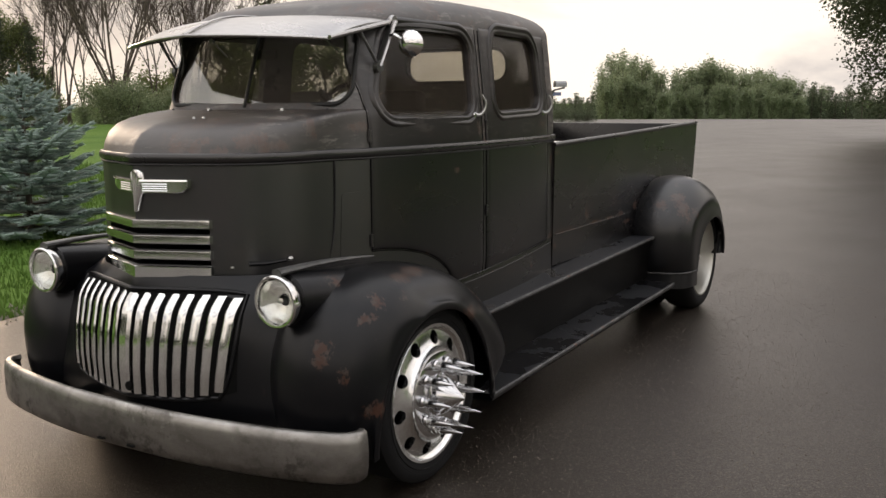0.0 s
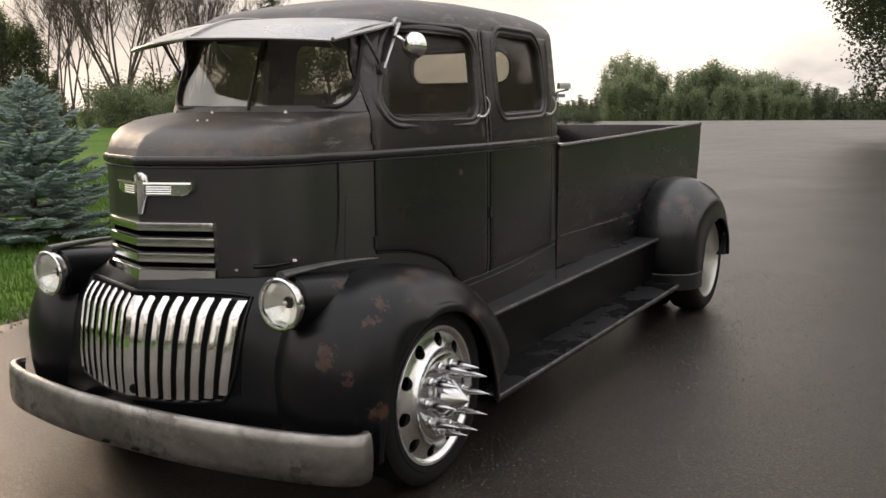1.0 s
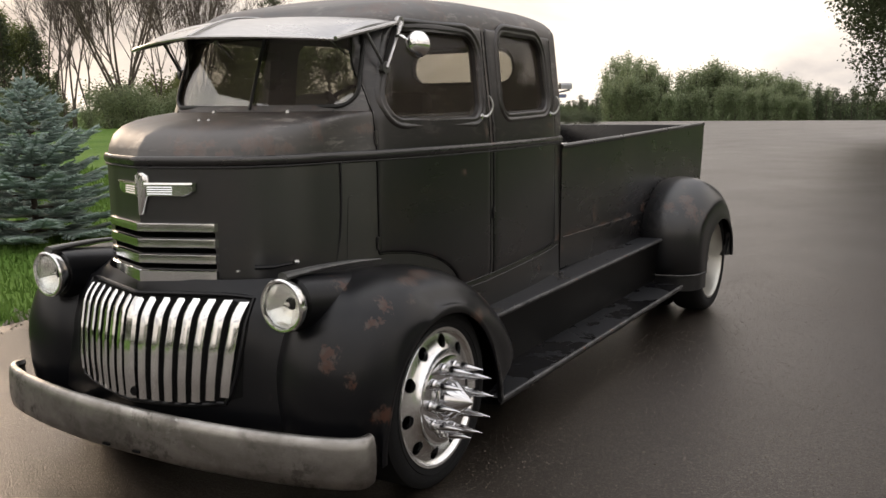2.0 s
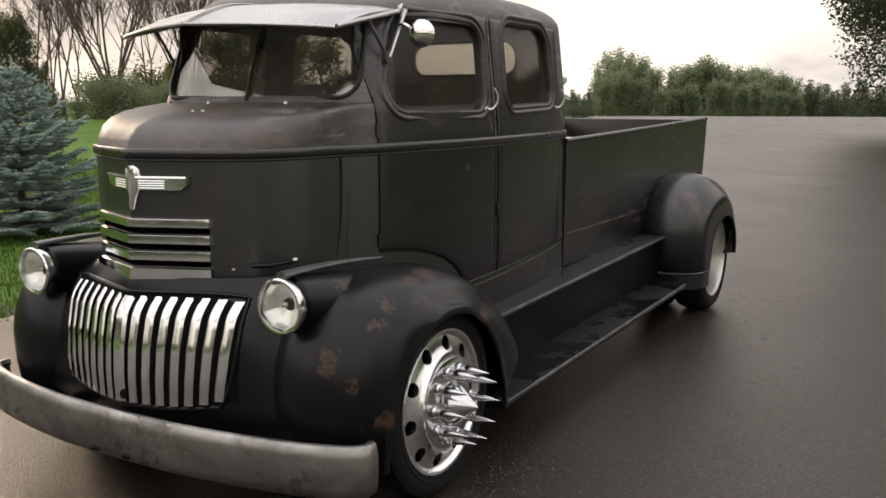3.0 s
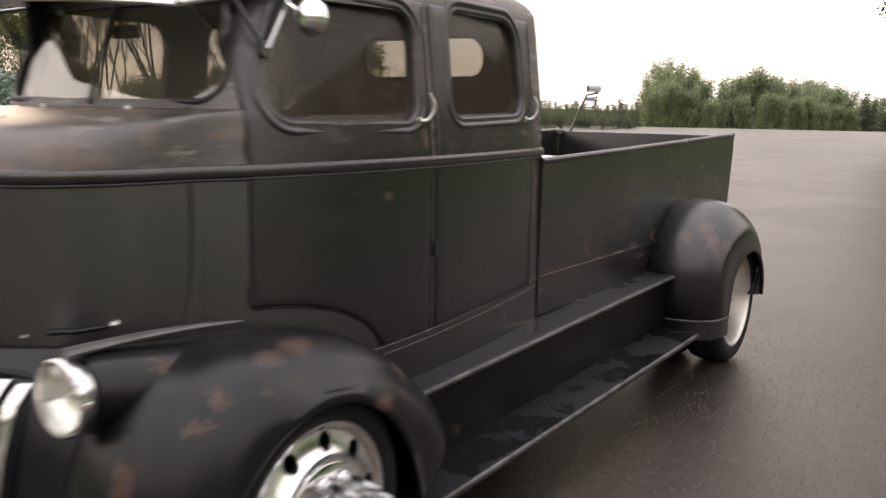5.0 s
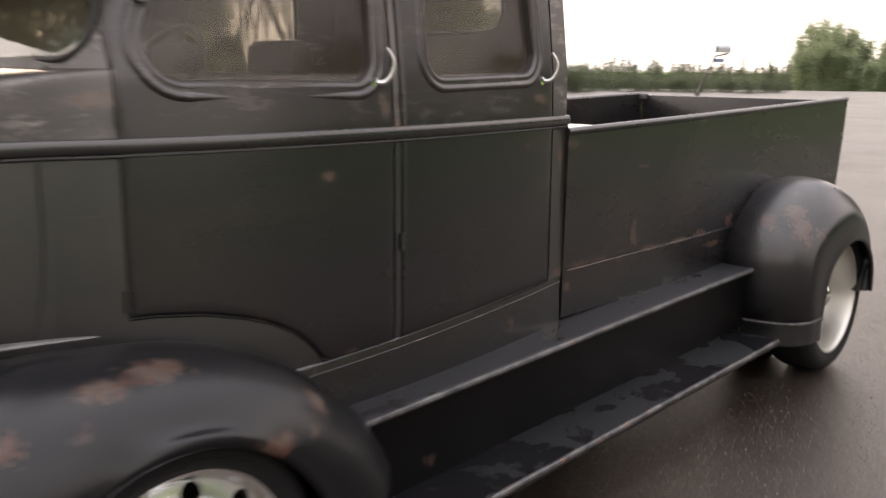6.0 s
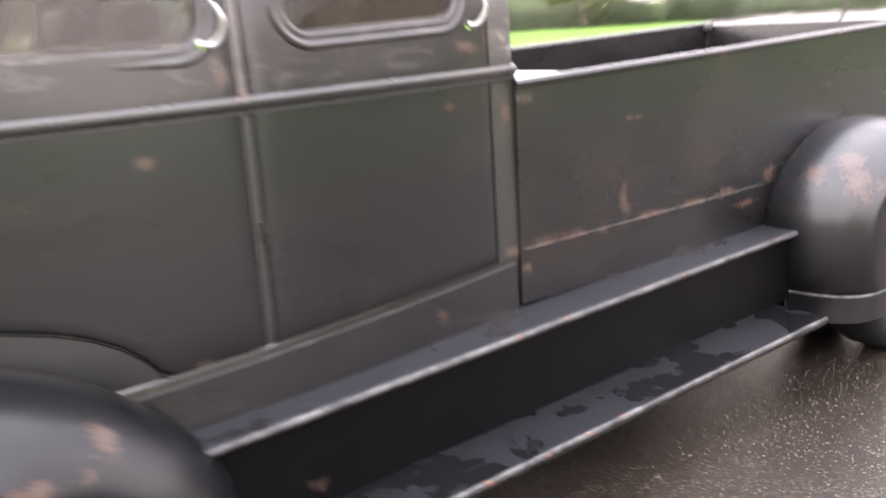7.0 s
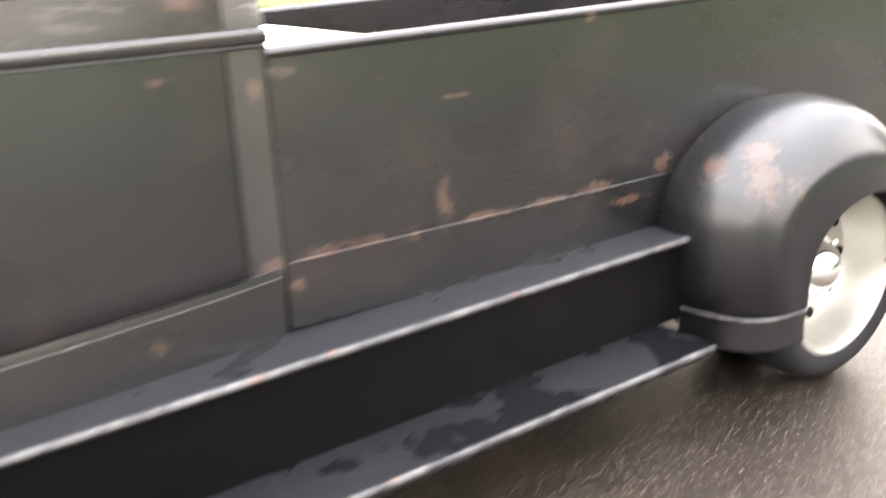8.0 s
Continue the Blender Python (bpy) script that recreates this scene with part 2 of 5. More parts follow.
M_LENS = fluted_lens()
M_REFLECTOR = plain("lamp_reflector", (0.90, 0.89, 0.84), 0.20, 0.75, vary=0.05)
M_SEAT = plain("dark_vinyl", (0.035, 0.03, 0.028), 0.5, scale=50)
M_TRIM = plain("dark_interior", (0.022, 0.019, 0.018), 0.7)
M_FIN = plain("worn_grey_metal", (0.10, 0.10, 0.098), 0.42, 0.5, scale=25, vary=0.4)
M_HANDLE = plain("worn_handle_metal", (0.42, 0.42, 0.41), 0.32, 0.9, scale=40, vary=0.3)
M_RUBBER = plain("black_rubber", (0.012, 0.012, 0.012), 0.55)
M_LID = plain("pale_aluminium_lid", (0.72, 0.70, 0.66), 0.35, 0.5, scale=18, vary=0.1)


def bumper_metal():
    """Dulled old plating: soft stains, hair scratches along it, and chips down to dark primer."""
    m = Mat("worn_bumper_steel", metal=1.0)
    blot = m.noise(5, 6, 0.62, (1, 1, 1.6), 0.4)
    scratch = m.noise(120, 4, 0.6, (0.05, 1, 1.0))
    base = m.mix(m.ramp(blot, (0.34, 0.0), (0.66, 1.0)), (0.19, 0.180, 0.166), (0.40, 0.386, 0.366))
    base = m.mix(m.ramp(scratch, (0.62, 0.0), (0.74, 0.35)), base, (0.18, 0.16, 0.145))
    stain = m.math("MULTIPLY", m.ramp(m.noise(17, 6, 0.7), (0.50, 0.0), (0.62, 1.0)), m.ramp(m.noise(3.1, 4), (0.40, 0.0), (0.6, 0.85)))
    base = m.mix(stain, base, (0.085, 0.075, 0.066))
    pale = m.math("MULTIPLY", m.ramp(m.noise(23, 5, 0.7), (0.60, 0.0), (0.68, 1.0)), m.ramp(m.noise(2.3, 4), (0.50, 0.0), (0.62, 0.6)))
    base = m.mix(pale, base, (0.60, 0.585, 0.56))
    m.put(m.mix(m.ramp(m.noise(60, 4, 0.7), (0.69, 0.0), (0.73, 0.9)), base, (0.05, 0.042, 0.036)), "Base Color")
    m.put(m.math("ADD", m.ramp(blot, (0.3, 0.44), (0.7, 0.34)), m.math("MULTIPLY", stain, 0.2)), "Roughness")
    m.bump(m.mix(0.5, scratch, m.noise(9, 4)), 0.08, 0.012)
    return m.m


def brushed_visor():
    m = Mat("brushed_visor_metal", (0.5, 0.49, 0.48), 0.3, 1.0)
    s = m.noise(90, 4, 0.6, (0.06, 1, 1))
    m.put(m.mix(m.ramp(s, (0.3, 0.0), (0.7, 1.0)), (0.40, 0.39, 0.385), (0.47, 0.46, 0.45)), "Base Color")
    m.put(m.ramp(m.noise(5, 4), (0.3, 0.24), (0.7, 0.40)), "Roughness")
    m.bump(s, 0.04, 0.01)
    return m.m


def wet_board(name, dull, lo, hi):
    """Black painted step, dull where dry and glossy in pools of rain."""
    m = Mat(name, Specular_IOR_Level=0.35)
    wet = m.ramp(m.noise(4.2, 5, 0.55, distort=0.6), (lo, 0.0), (hi, 1.0))
    fleck = m.ramp(m.noise(30, 5), (0.60, 0.0), (0.70, 1.0))
    dry = m.mix(fleck, tuple(dull * c for c in (0.86, 0.93, 1.15)), tuple(2.2 * dull * c for c in (1.0, 0.95, 0.95)))
    dry = m.mix(m.ramp(m.noise(3.1, 5, 0.65), (0.68, 0.0), (0.71, 0.8)), dry, (0.17, 0.07, 0.05))
    m.put(m.mix(wet, dry, (0.005, 0.005, 0.006)), "Base Color")
    m.put(m.mix(wet, 0.46, 0.20), "Roughness")
    m.bump(m.noise(60, 4), 0.05, 0.005)
    return m.m


def clear_glass(name, mirror_share, clearness=0.72):
    """Thin, dusty old glass with a brown tint: light passes straight, with a film of dust and a mirror's gloss over it."""
    m = Mat(name)
    clear, gloss = m.n.new("ShaderNodeBsdfTransparent"), m.n.new("ShaderNodeBsdfGlossy")
    clear.inputs["Color"].default_value = (clearness, clearness * 0.99, clearness * 0.95, 1)
    gloss.inputs["Roughness"].default_value = 0.04
    dust, film = m.n.new("ShaderNodeBsdfDiffuse"), m.n.new("ShaderNodeMixShader")
    dust.inputs["Color"].default_value = (0.33, 0.27, 0.22, 1)
    m.l.new(m.ramp(m.noise(7, 5, 0.65), (0.3, 0.035), (0.75, 0.065)), film.inputs[0])
    m.l.new(clear.outputs[0], film.inputs[1])
    m.l.new(dust.outputs[0], film.inputs[2])
    edge, blend = m.n.new("ShaderNodeLayerWeight"), m.n.new("ShaderNodeMixShader")
    edge.inputs["Blend"].default_value = 0.5
    steep = m.math("POWER", edge.outputs["Facing"], 4.0)
    m.l.new(m.math("ADD", m.math("MULTIPLY", steep, 0.35), mirror_share), blend.inputs[0])
    m.l.new(film.outputs[0], blend.inputs[1])
    m.l.new(gloss.outputs[0], blend.inputs[2])
    m.l.new(blend.outputs[0], m.n["Material Output"].inputs["Surface"])
    return m.m


def worn_edge(name, lo, hi):
    """Black paint rubbed down to bare steel along an edge."""
    m = Mat(name)
    rub = m.ramp(m.noise(9, 7, 0.75), (lo, 0.0), (hi, 1.0))
    base = m.mix(rub, (0.010, 0.010, 0.011), (0.13, 0.127, 0.125))
    base = m.mix(m.ramp(m.noise(14, 4, 0.6), (0.64, 0.0), (0.68, 0.8)), base, (0.15, 0.07, 0.045))
    m.put(base, "Base Color")
    m.put(m.math("MULTIPLY", rub, 0.7), "Metallic")
    m.set("Roughness", 0.42)
    m.bump(m.noise(50, 4), 0.1, 0.004)
    return m.m


M_EDGE, M_SILL = worn_edge("rubbed_edge_steel", 0.43, 0.66), worn_edge("scuffed_sill_paint", 0.58, 0.74)
M_BUMPER, M_VISOR, M_GLASS, M_SCREEN = bumper_metal(), brushed_visor(), clear_glass("window_glass", 0.022), clear_glass("laminated_windscreen_glass", 0.15, 0.86)
M_WET, M_STEP = wet_board("rain_pooled_black_board", 0.009, 0.47, 0.495), wet_board("rain_spotted_black_step", 0.012, 0.62, 0.64)


def asphalt():
    """Damp asphalt: dark binder between small stones, pale flecks, broad dry and wet patches."""
    m = Mat("damp_asphalt", Specular_IOR_Level=0.5, Specular_Tint=(1.0, 0.81, 0.67, 1.0))
    v = m.voronoi(125)
    stone = m.ramp(v.outputs["Color"], (0.0, (0.0018, 0.0014, 0.0011)), (0.55, (0.0052, 0.0040, 0.0031)), (0.8, (0.022, 0.0178, 0.0138)), (1.0, (0.125, 0.107, 0.088)))
    patch = m.noise(0.55, 5, 0.6)
    base = m.mix(m.ramp(patch, (0.35, 0.0), (0.65, 0.30)), stone, (0.015, 0.0112, 0.0083))
    v2 = m.voronoi(42)
    dot = m.math("MULTIPLY", m.ramp(v2.outputs["Distance"], (0.08, 1.0), (0.17, 0.0)), m.ramp(v2.outputs["Color"], (0.50, 0.0), (0.66, 1.0)))
    base = m.mix(m.math("MULTIPLY", dot, 0.8), base, (0.20, 0.175, 0.148))
    m.put(base, "Base Color")
    damp = m.ramp(m.mix(0.5, patch, m.noise(0.12, 4, 0.6, (1.6, 0.6, 1.0))), (0.36, 0.35), (0.64, 0.43))
    m.put(m.math("ADD", damp, m.math("MULTIPLY", m.math("SUBTRACT", m.noise(70, 4, 0.7), 0.5), 0.4)), "Roughness")
    m.bump(m.mix(0.6, v.outputs["Distance"], m.noise(150, 5, 0.75)), 0.38, 0.007)
    return m.m


def lawn():
    m = Mat("lawn_soil", rough=0.9)
    m.put(m.mix(m.ramp(m.noise(0.35, 6, 0.6), (0.35, 0.0), (0.65, 1.0)), (0.060, 0.125, 0.020), (0.10, 0.17, 0.032)), "Base Color")
    m.set("Specular IOR Level", 0.1)
    m.bump(m.noise(14, 6), 0.9, 0.05)
    return m.m


def leaf(name, dark, light, scale=0.9):
    m = Mat(name, rough=0.6)
    rand = m.n.new("ShaderNodeNewGeometry").outputs["Random Per Island"]
    m.put(m.mix(m.math("MULTIPLY", m.math("ADD", rand, m.noise(scale, 4)), 0.5), dark, light), "Base Color")
    m.set("Specular IOR Level", 0.15)
    through_leaf = m.n.new("ShaderNodeBsdfTranslucent")      # light shining through from behind
    m.l.new(m.p.inputs["Base Color"].links[0].from_socket, through_leaf.inputs["Color"])
    blend = m.n.new("ShaderNodeMixShader")
    blend.inputs[0].default_value = 0.5
    m.l.new(m.p.outputs[0], blend.inputs[1])
    m.l.new(through_leaf.outputs[0], blend.inputs[2])
    m.l.new(blend.outputs[0], m.n["Material Output"].inputs["Surface"])
    return m.m


def bark(name, dark, light):
    m = Mat(name, rough=0.9)
    n = m.noise(9, 5, 0.6, (1, 1, 0.25))
    m.put(m.mix(m.ramp(n, (0.35, 0.0), (0.65, 1.0)), dark, light), "Base Color")
    m.bump(n, 0.5, 0.02)
    return m.m


M_ASPHALT, M_LAWN = asphalt(), lawn()
M_GRASS = leaf("grass_blades", (0.050, 0.100, 0.018), (0.115, 0.195, 0.045))
M_LEAF = leaf("summer_leaves", (0.085, 0.108, 0.040), (0.20, 0.225, 0.09), 0.4)
# distance haze is mixed into these paler leaf colours
M_LEAF_FAR = leaf("haze_tinted_far_leaves", (0.105, 0.138, 0.076), (0.36, 0.41, 0.25), 0.25)
M_LEAF_DARK = leaf("dark_leaves", (0.034, 0.046, 0.024), (0.085, 0.105, 0.052), 0.4)
M_PINE = leaf("pine_needles", (0.060, 0.078, 0.050), (0.15, 0.175, 0.105), 0.4)
M_SPRUCE = leaf("blue_spruce_needles", (0.18, 0.235, 0.210), (0.50, 0.60, 0.55), 3.0)
M_BARK = bark("grey_bark", (0.055, 0.044, 0.036), (0.14, 0.112, 0.090))
M_CHIP = leaf("stone_chippings", (0.050, 0.042, 0.034), (0.33, 0.285, 0.24), 5.0)
M_GRAVEL = leaf("roadside_gravel", (0.16, 0.14, 0.12), (0.42, 0.38, 0.34), 5.0)

# ---- building helpers ----


def finish(ob, material, smooth=True, angle=35):
    ob.data.materials.append(material)
    if smooth:
        ob.data.polygons.foreach_set("use_smooth", [True] * len(ob.data.polygons))
        ob.data.set_sharp_from_angle(angle=radians(angle))
    return ob


def part(name, bm, material, parent=None, label="", smooth=True, angle=35):
    """Link a bmesh (or a mesh) as one object under a thing or a part."""
    if isinstance(bm, bpy.types.Mesh):
        me = bm
    else:
        me = bpy.data.meshes.new(name)
        bmesh.ops.recalc_face_normals(bm, faces=bm.faces[:])
        bm.to_mesh(me)
        bm.free()
    ob = new(name, me)
    ob.parent = parent
    finish(ob, material, smooth, angle)
    return tagged(ob, label)


def thing(name, label, category, place=(0, 0, 0), group="", kind=""):
    ob = new(name)
    ob.empty_display_size = 0.2
    ob.matrix_world = Matrix.Translation(place)
    return tagged(ob, label, category, group, kind)


def spline(points, n):
    """n points along a smooth curve through the given ones."""
    p = np.array(points, float)
    p = np.vstack([2 * p[0] - p[1], p, 2 * p[-1] - p[-2]])
    res = []
    for t in np.linspace(0, len(p) - 3, n):
        i = min(int(t), len(p) - 4)
        u = t - i
        a, b, c, d = p[i:i + 4]
        res.append(0.5 * (2 * b + (c - a) * u + (2 * a - 5 * b + 4 * c - d) * u * u + (3 * b - a - 3 * c + d) * u ** 3))
    return np.array(res)


def skin(rows, closed=False, caps=False):
    """A mesh over rows of points, all of one length. closed: each row is a ring."""
    bm = bmesh.new()
    vs = [[bm.verts.new(tuple(map(float, p))) for p in row] for row in rows]
    w = len(vs[0])
    for a, b in zip(vs, vs[1:]):
        for i in range(w if closed else w - 1):
            j = (i + 1) % w
            bm.faces.new((a[i], a[j], b[j], b[i]))
    if caps:
        bm.faces.new(vs[0][::-1])
        bm.faces.new(vs[-1])
    return bm


def slab(outer, inner):
    """A closed plate between two equal grids of points."""
    bm = bmesh.new()
    a = [[bm.verts.new(tuple(map(float, p))) for p in row] for row in outer]
    b = [[bm.verts.new(tuple(map(float, p))) for p in row] for row in inner]
    h, w = len(a), len(a[0])
    for i in range(h - 1):
        for j in range(w - 1):
            bm.faces.new((a[i][j], a[i][j + 1], a[i + 1][j + 1], a[i + 1][j]))
            bm.faces.new((b[i][j], b[i + 1][j], b[i + 1][j + 1], b[i][j + 1]))
    rim = [(0, j) for j in range(w)] + [(i, w - 1) for i in range(1, h)] + [(h - 1, j) for j in range(w - 2, -1, -1)] + [(i, 0) for i in range(h - 2, 0, -1)]
    for (i, j), (k, l) in zip(rim, rim[1:] + rim[:1]):
        bm.faces.new((a[i][j], b[i][j], b[k][l], a[k][l]))
    return bm


def tube(points, radius, closed=False, sides=8, squash=1.0, bm=None):
    """A rod along points; radius: one number or one for each point."""
    pts = [Vector(p) for p in points]
    n = len(pts)
    rad = [radius] * n if isinstance(radius, (int, float)) else list(radius)
    bm = bm or bmesh.new()
    rings, side = [], None
    for i, p in enumerate(pts):
        d = (pts[(i + 1) % n] - pts[i - 1]) if closed or 0 < i < n - 1 else (pts[min(i + 1, n - 1)] - pts[max(i - 1, 0)])
        d.normalize()
        if side is None:
            side = d.cross(Vector((0, 0, 1)) if abs(d.z) < 0.9 else Vector((1, 0, 0)))
        side = (side - d * side.dot(d)).normalized()
        up = side.cross(d)
        rings.append([bm.verts.new(p + (side * math.cos(a) + up * math.sin(a) * squash) * rad[i]) for a in (2 * math.pi * k / sides for k in range(sides))])
    for i in range(n if closed else n - 1):
        a, b = rings[i], rings[(i + 1) % n]
        for k in range(sides):
            bm.faces.new((a[k], a[(k + 1) % sides], b[(k + 1) % sides], b[k]))
    if not closed:
        bm.faces.new(rings[0][::-1]), bm.faces.new(rings[-1])
    return bm


def lathe(profile, centre, axis="x", sides=48, bm=None):
    """Turn a profile of (radius, distance along the axis) round an axis through centre."""
    bm = bm or bmesh.new()
    rings = []
    for r, h in profile:
        ring = []
        for k in range(sides):
            a = 2 * math.pi * k / sides
            u, v = r * math.cos(a), r * math.sin(a)
            p = {"x": (h, u, v), "y": (u, h, v), "z": (u, v, h)}[axis]
            ring.append(bm.verts.new(Vector(centre) + Vector(p)))
        rings.append(ring)
    for a, b in zip(rings, rings[1:] + (rings[:1] if profile[0][0] > 0.001 and profile[-1][0] > 0.001 else [])):
        for k in range(sides):
            bm.faces.new((a[k], a[(k + 1) % sides], b[(k + 1) % sides], b[k]))
    bmesh.ops.remove_doubles(bm, verts=bm.verts[:], dist=1e-5)
    return bm


def box(x0, x1, y0, y1, z0, z1, bevel=0.0, segments=2, bm=None):
    own = bmesh.new()
    bmesh.ops.create_cube(own, size=1, matrix=Matrix.LocRotScale(((x0 + x1) / 2, (y0 + y1) / 2, (z0 + z1) / 2), None, (x1 - x0, y1 - y0, z1 - z0)))
    if bevel:
        bmesh.ops.bevel(own, geom=own.edges[:], offset=bevel, segments=segments, affect="EDGES", profile=0.6)
    return own


def mirror(bm, keep=True):
    """Add (or turn into) the mirror image across the truck's middle."""
    if keep:
        got = bmesh.ops.duplicate(bm, geom=bm.verts[:] + bm.edges[:] + bm.faces[:])["geom"]
        vs = [g for g in got if isinstance(g, bmesh.types.BMVert)]
    else:
        vs = bm.verts
    for v in vs:
        v.co.x *= -1
    return bm


def rounded(corners, radii, n=8):
    """A polygon with rounded corners, as (u, v) points."""
    res, k = [], len(corners)
    for i, c in enumerate(corners):
        c = Vector(c)
        a, b = (Vector(corners[i - 1]) - c).normalized(), (Vector(corners[(i + 1) % k]) - c).normalized()
        r = radii[i] if isinstance(radii, (list, tuple)) else radii
        half = a.angle(b) / 2
        t = r / math.tan(half)
        mid = c + (a + b).normalized() * (r / math.sin(half))
        p, q = c + a * t - mid, c + b * t - mid
        turn = p.angle_signed(q)
        for j in range(n + 1):
            w = turn * j / n
            v = Vector((p.x * math.cos(w) + p.y * math.sin(w), -p.x * math.sin(w) + p.y * math.cos(w)))
            res.append(tuple(mid + v))
    return res


def prism(outline, axis, lo, hi):
    """A cutter: an outline pushed along an axis."""
    rows = []
    for h in (lo, hi):
        rows.append([{"x": (h, u, v), "y": (u, h, v), "z": (u, v, h)}[axis] for u, v in outline])
    bm = skin(rows, closed=True, caps=True)
    return bm


def carved(bm, cutters):
    """The mesh of bm with the cutters taken out of it."""
    obs = []
    for b in (bm, *cutters):
        bmesh.ops.recalc_face_normals(b, faces=b.faces[:])
        me = bpy.data.meshes.new("raw")
        b.to_mesh(me)
        b.free()
        obs.append(new("raw", me))
    for cutter in obs[1:]:
        mod = obs[0].modifiers.new("cut", "BOOLEAN")
        mod.operation, mod.object, mod.solver = "DIFFERENCE", cutter, "EXACT"
    bpy.context.view_layer.update()
    got = bpy.data.meshes.new_from_object(obs[0].evaluated_get(bpy.context.evaluated_depsgraph_get()))
    for o in obs:
        old = o.data
        bpy.data.objects.remove(o)
        bpy.data.meshes.remove(old)
    got.materials.clear()
    return got


# ---- the truck's body lines: half plans (x, y), front to rear ----
NOSE = [(0, -0.922), (0.10, -0.884), (0.20, -0.846), (0.30, -0.805), (0.43, -0.715), (0.520, -0.545), (0.562, -0.33), (0.628, -0.15),
        (0.700, 0.22), (0.731, 0.69), (0.715, 1.20), (0.676, 1.60), (0.632, 1.668), (0.30, 1.690), (0, 1.694)]
GLASS = [(0, -0.268), (0.12, -0.266), (0.24, -0.260), (0.36, -0.248), (0.48, -0.232), (0.560, -0.200), (0.610, -0.135), (0.645, -0.03),
         (0.690, 0.25), (0.718, 0.69), (0.703, 1.20), (0.672, 1.60), (0.630, 1.668), (0.30, 1.690), (0, 1.694)]
BELT, COWL, EAVE = 1.380, 1.570, 1.966
HOOD_RISE = [(0.0, BELT), (0.035, 1.438), (0.09, 1.480), (0.20, 1.515), (0.36, 1.537), (0.55, 1.552), (0.78, 1.563), (1.0, COWL)]


def half_plan(z):
    """The half plan at a height, and how far it is drawn in on the way up the roof."""
    nose, glass = np.array(NOSE), np.array(GLASS)
    if z <= BELT:
        c = nose.copy()
        tuck = max(0.0, 0.80 - z)
        c[:, 0] -= 0.10 * tuck * (c[:, 0] > 0.05)
        return c
    if z <= COWL:
        f = np.interp(z, [h for _, h in HOOD_RISE], [g for g, _ in HOOD_RISE])
        ease = np.full(len(nose), f)
        ease[7:] = (z - BELT) / (COWL - BELT)
        return nose + (glass - nose) * ease[:, None]
    k = (min(z, EAVE) - COWL) / (EAVE - COWL)
    c = glass.copy()
    c[:, 0] *= 1 - 0.062 * k
    lean = np.interp(c[:, 1], [-0.27, 0.1, 0.6, 1.5, 1.7], [0.150, 0.10, 0.0, 0.0, -0.012])
    c[:, 1] += lean * k
    return c


def ring(z, inset=0.0, n=56):
    h = spline(half_plan(z), n)
    if inset:
        t = np.gradient(h, axis=0)
        t /= np.linalg.norm(t, axis=1)[:, None]
        h = h - np.stack([t[:, 1], -t[:, 0]], 1) * inset
        h[:, 0] = np.maximum(h[:, 0], 0)
        h[0, 0] = h[-1, 0] = 0
    other = h[-2:0:-1] * (-1, 1)
    return np.vstack([h, other])


def side_x(y, z):
    """How far the cab's side stands out at (y, z), aft of the windscreen pillar."""
    h = spline(half_plan(z), 120)
    keep = h[:, 1].argsort()
    h = h[keep]
    h = h[(h[:, 0] > 0.5)]
    return float(np.interp(y, h[:, 1], h[:, 0]))


def roof_drop(y):
    return -0.085 * max(0.0, (0.75 - y) / 0.95) ** 2 - 0.02 * max(0.0, (y - 1.2) / 0.5) ** 2


truck = thing("pickup_truck", "satin black patina cab-over custom pickup truck on wet asphalt", "pickup truck")

# cab shell: outer skin, hollowed, with its window openings cut through
rows = []
for z in [0.60, 0.66, 0.72, 0.80, 0.86, 0.95, 1.05, 1.15, 1.25, 1.33, 1.37, BELT] + [h for _, h in HOOD_RISE[1:]] + [1.405, 1.425, 1.46, 1.50, 1.526, 1.545, 1.558, 1.567]:
    rows.append((z, [(x, y, z) for x, y in ring(z)]))
for z in np.linspace(COWL + 0.03, EAVE, 9):
    rows.append((z, [(x, y, z) for x, y in ring(z)]))
rows.sort(key=lambda r: r[0])
rows = [r for _, r in rows]
eave = ring(EAVE)
ROOF_STEPS = [(0.155 * (1 - math.cos(radians(a))), 0.134 * math.sin(radians(a))) for a in (15, 30, 44, 57, 69, 80)]
ROOF_STEPS += [(0.155 + f * 0.455, 0.134 + 0.048 * (1 - (1 - f) ** 2)) for f in (0.10, 0.25, 0.45, 0.65, 0.85, 0.97)]
for d, rise in ROOF_STEPS:
    row = []
    for x, y in eave:
        yy = 0.78 + (y - 0.78) * max(0.03, 1 - (d * 0.72 if d < 0.16 else 0.115 + (d - 0.16) * 1.66) / 0.88)
        row.append((x * max(0.02, 1 - d / 0.62), yy, EAVE + rise + roof_drop(yy) * min(1.0, rise / 0.10)))
    rows.append(row)
outer = skin(rows, closed=True, caps=True)

inner_rows = []
for z in (0.70, 1.0, 1.3, 1.52, 1.60, 1.70, 1.80, 1.90, 1.95, 2.0, 2.03):
    src = spline(half_plan(max(z, COWL + 0.001)), 40)
    inset = 0.04 if z < 1.96 else 0.04 + (z - 1.95) * 1.6
    h = np.stack([src[:, 0] * (1 - inset / 0.70), 0.7 + (src[:, 1] - 0.7) * (1 - inset / 0.95)], 1)
    h[0, 0] = h[-1, 0] = 0
    full = np.vstack([h, h[-2:0:-1] * (-1, 1)])
    inner_rows.append([(x, y, z) for x, y in full])
hollow = skin(inner_rows, closed=True, caps=True)

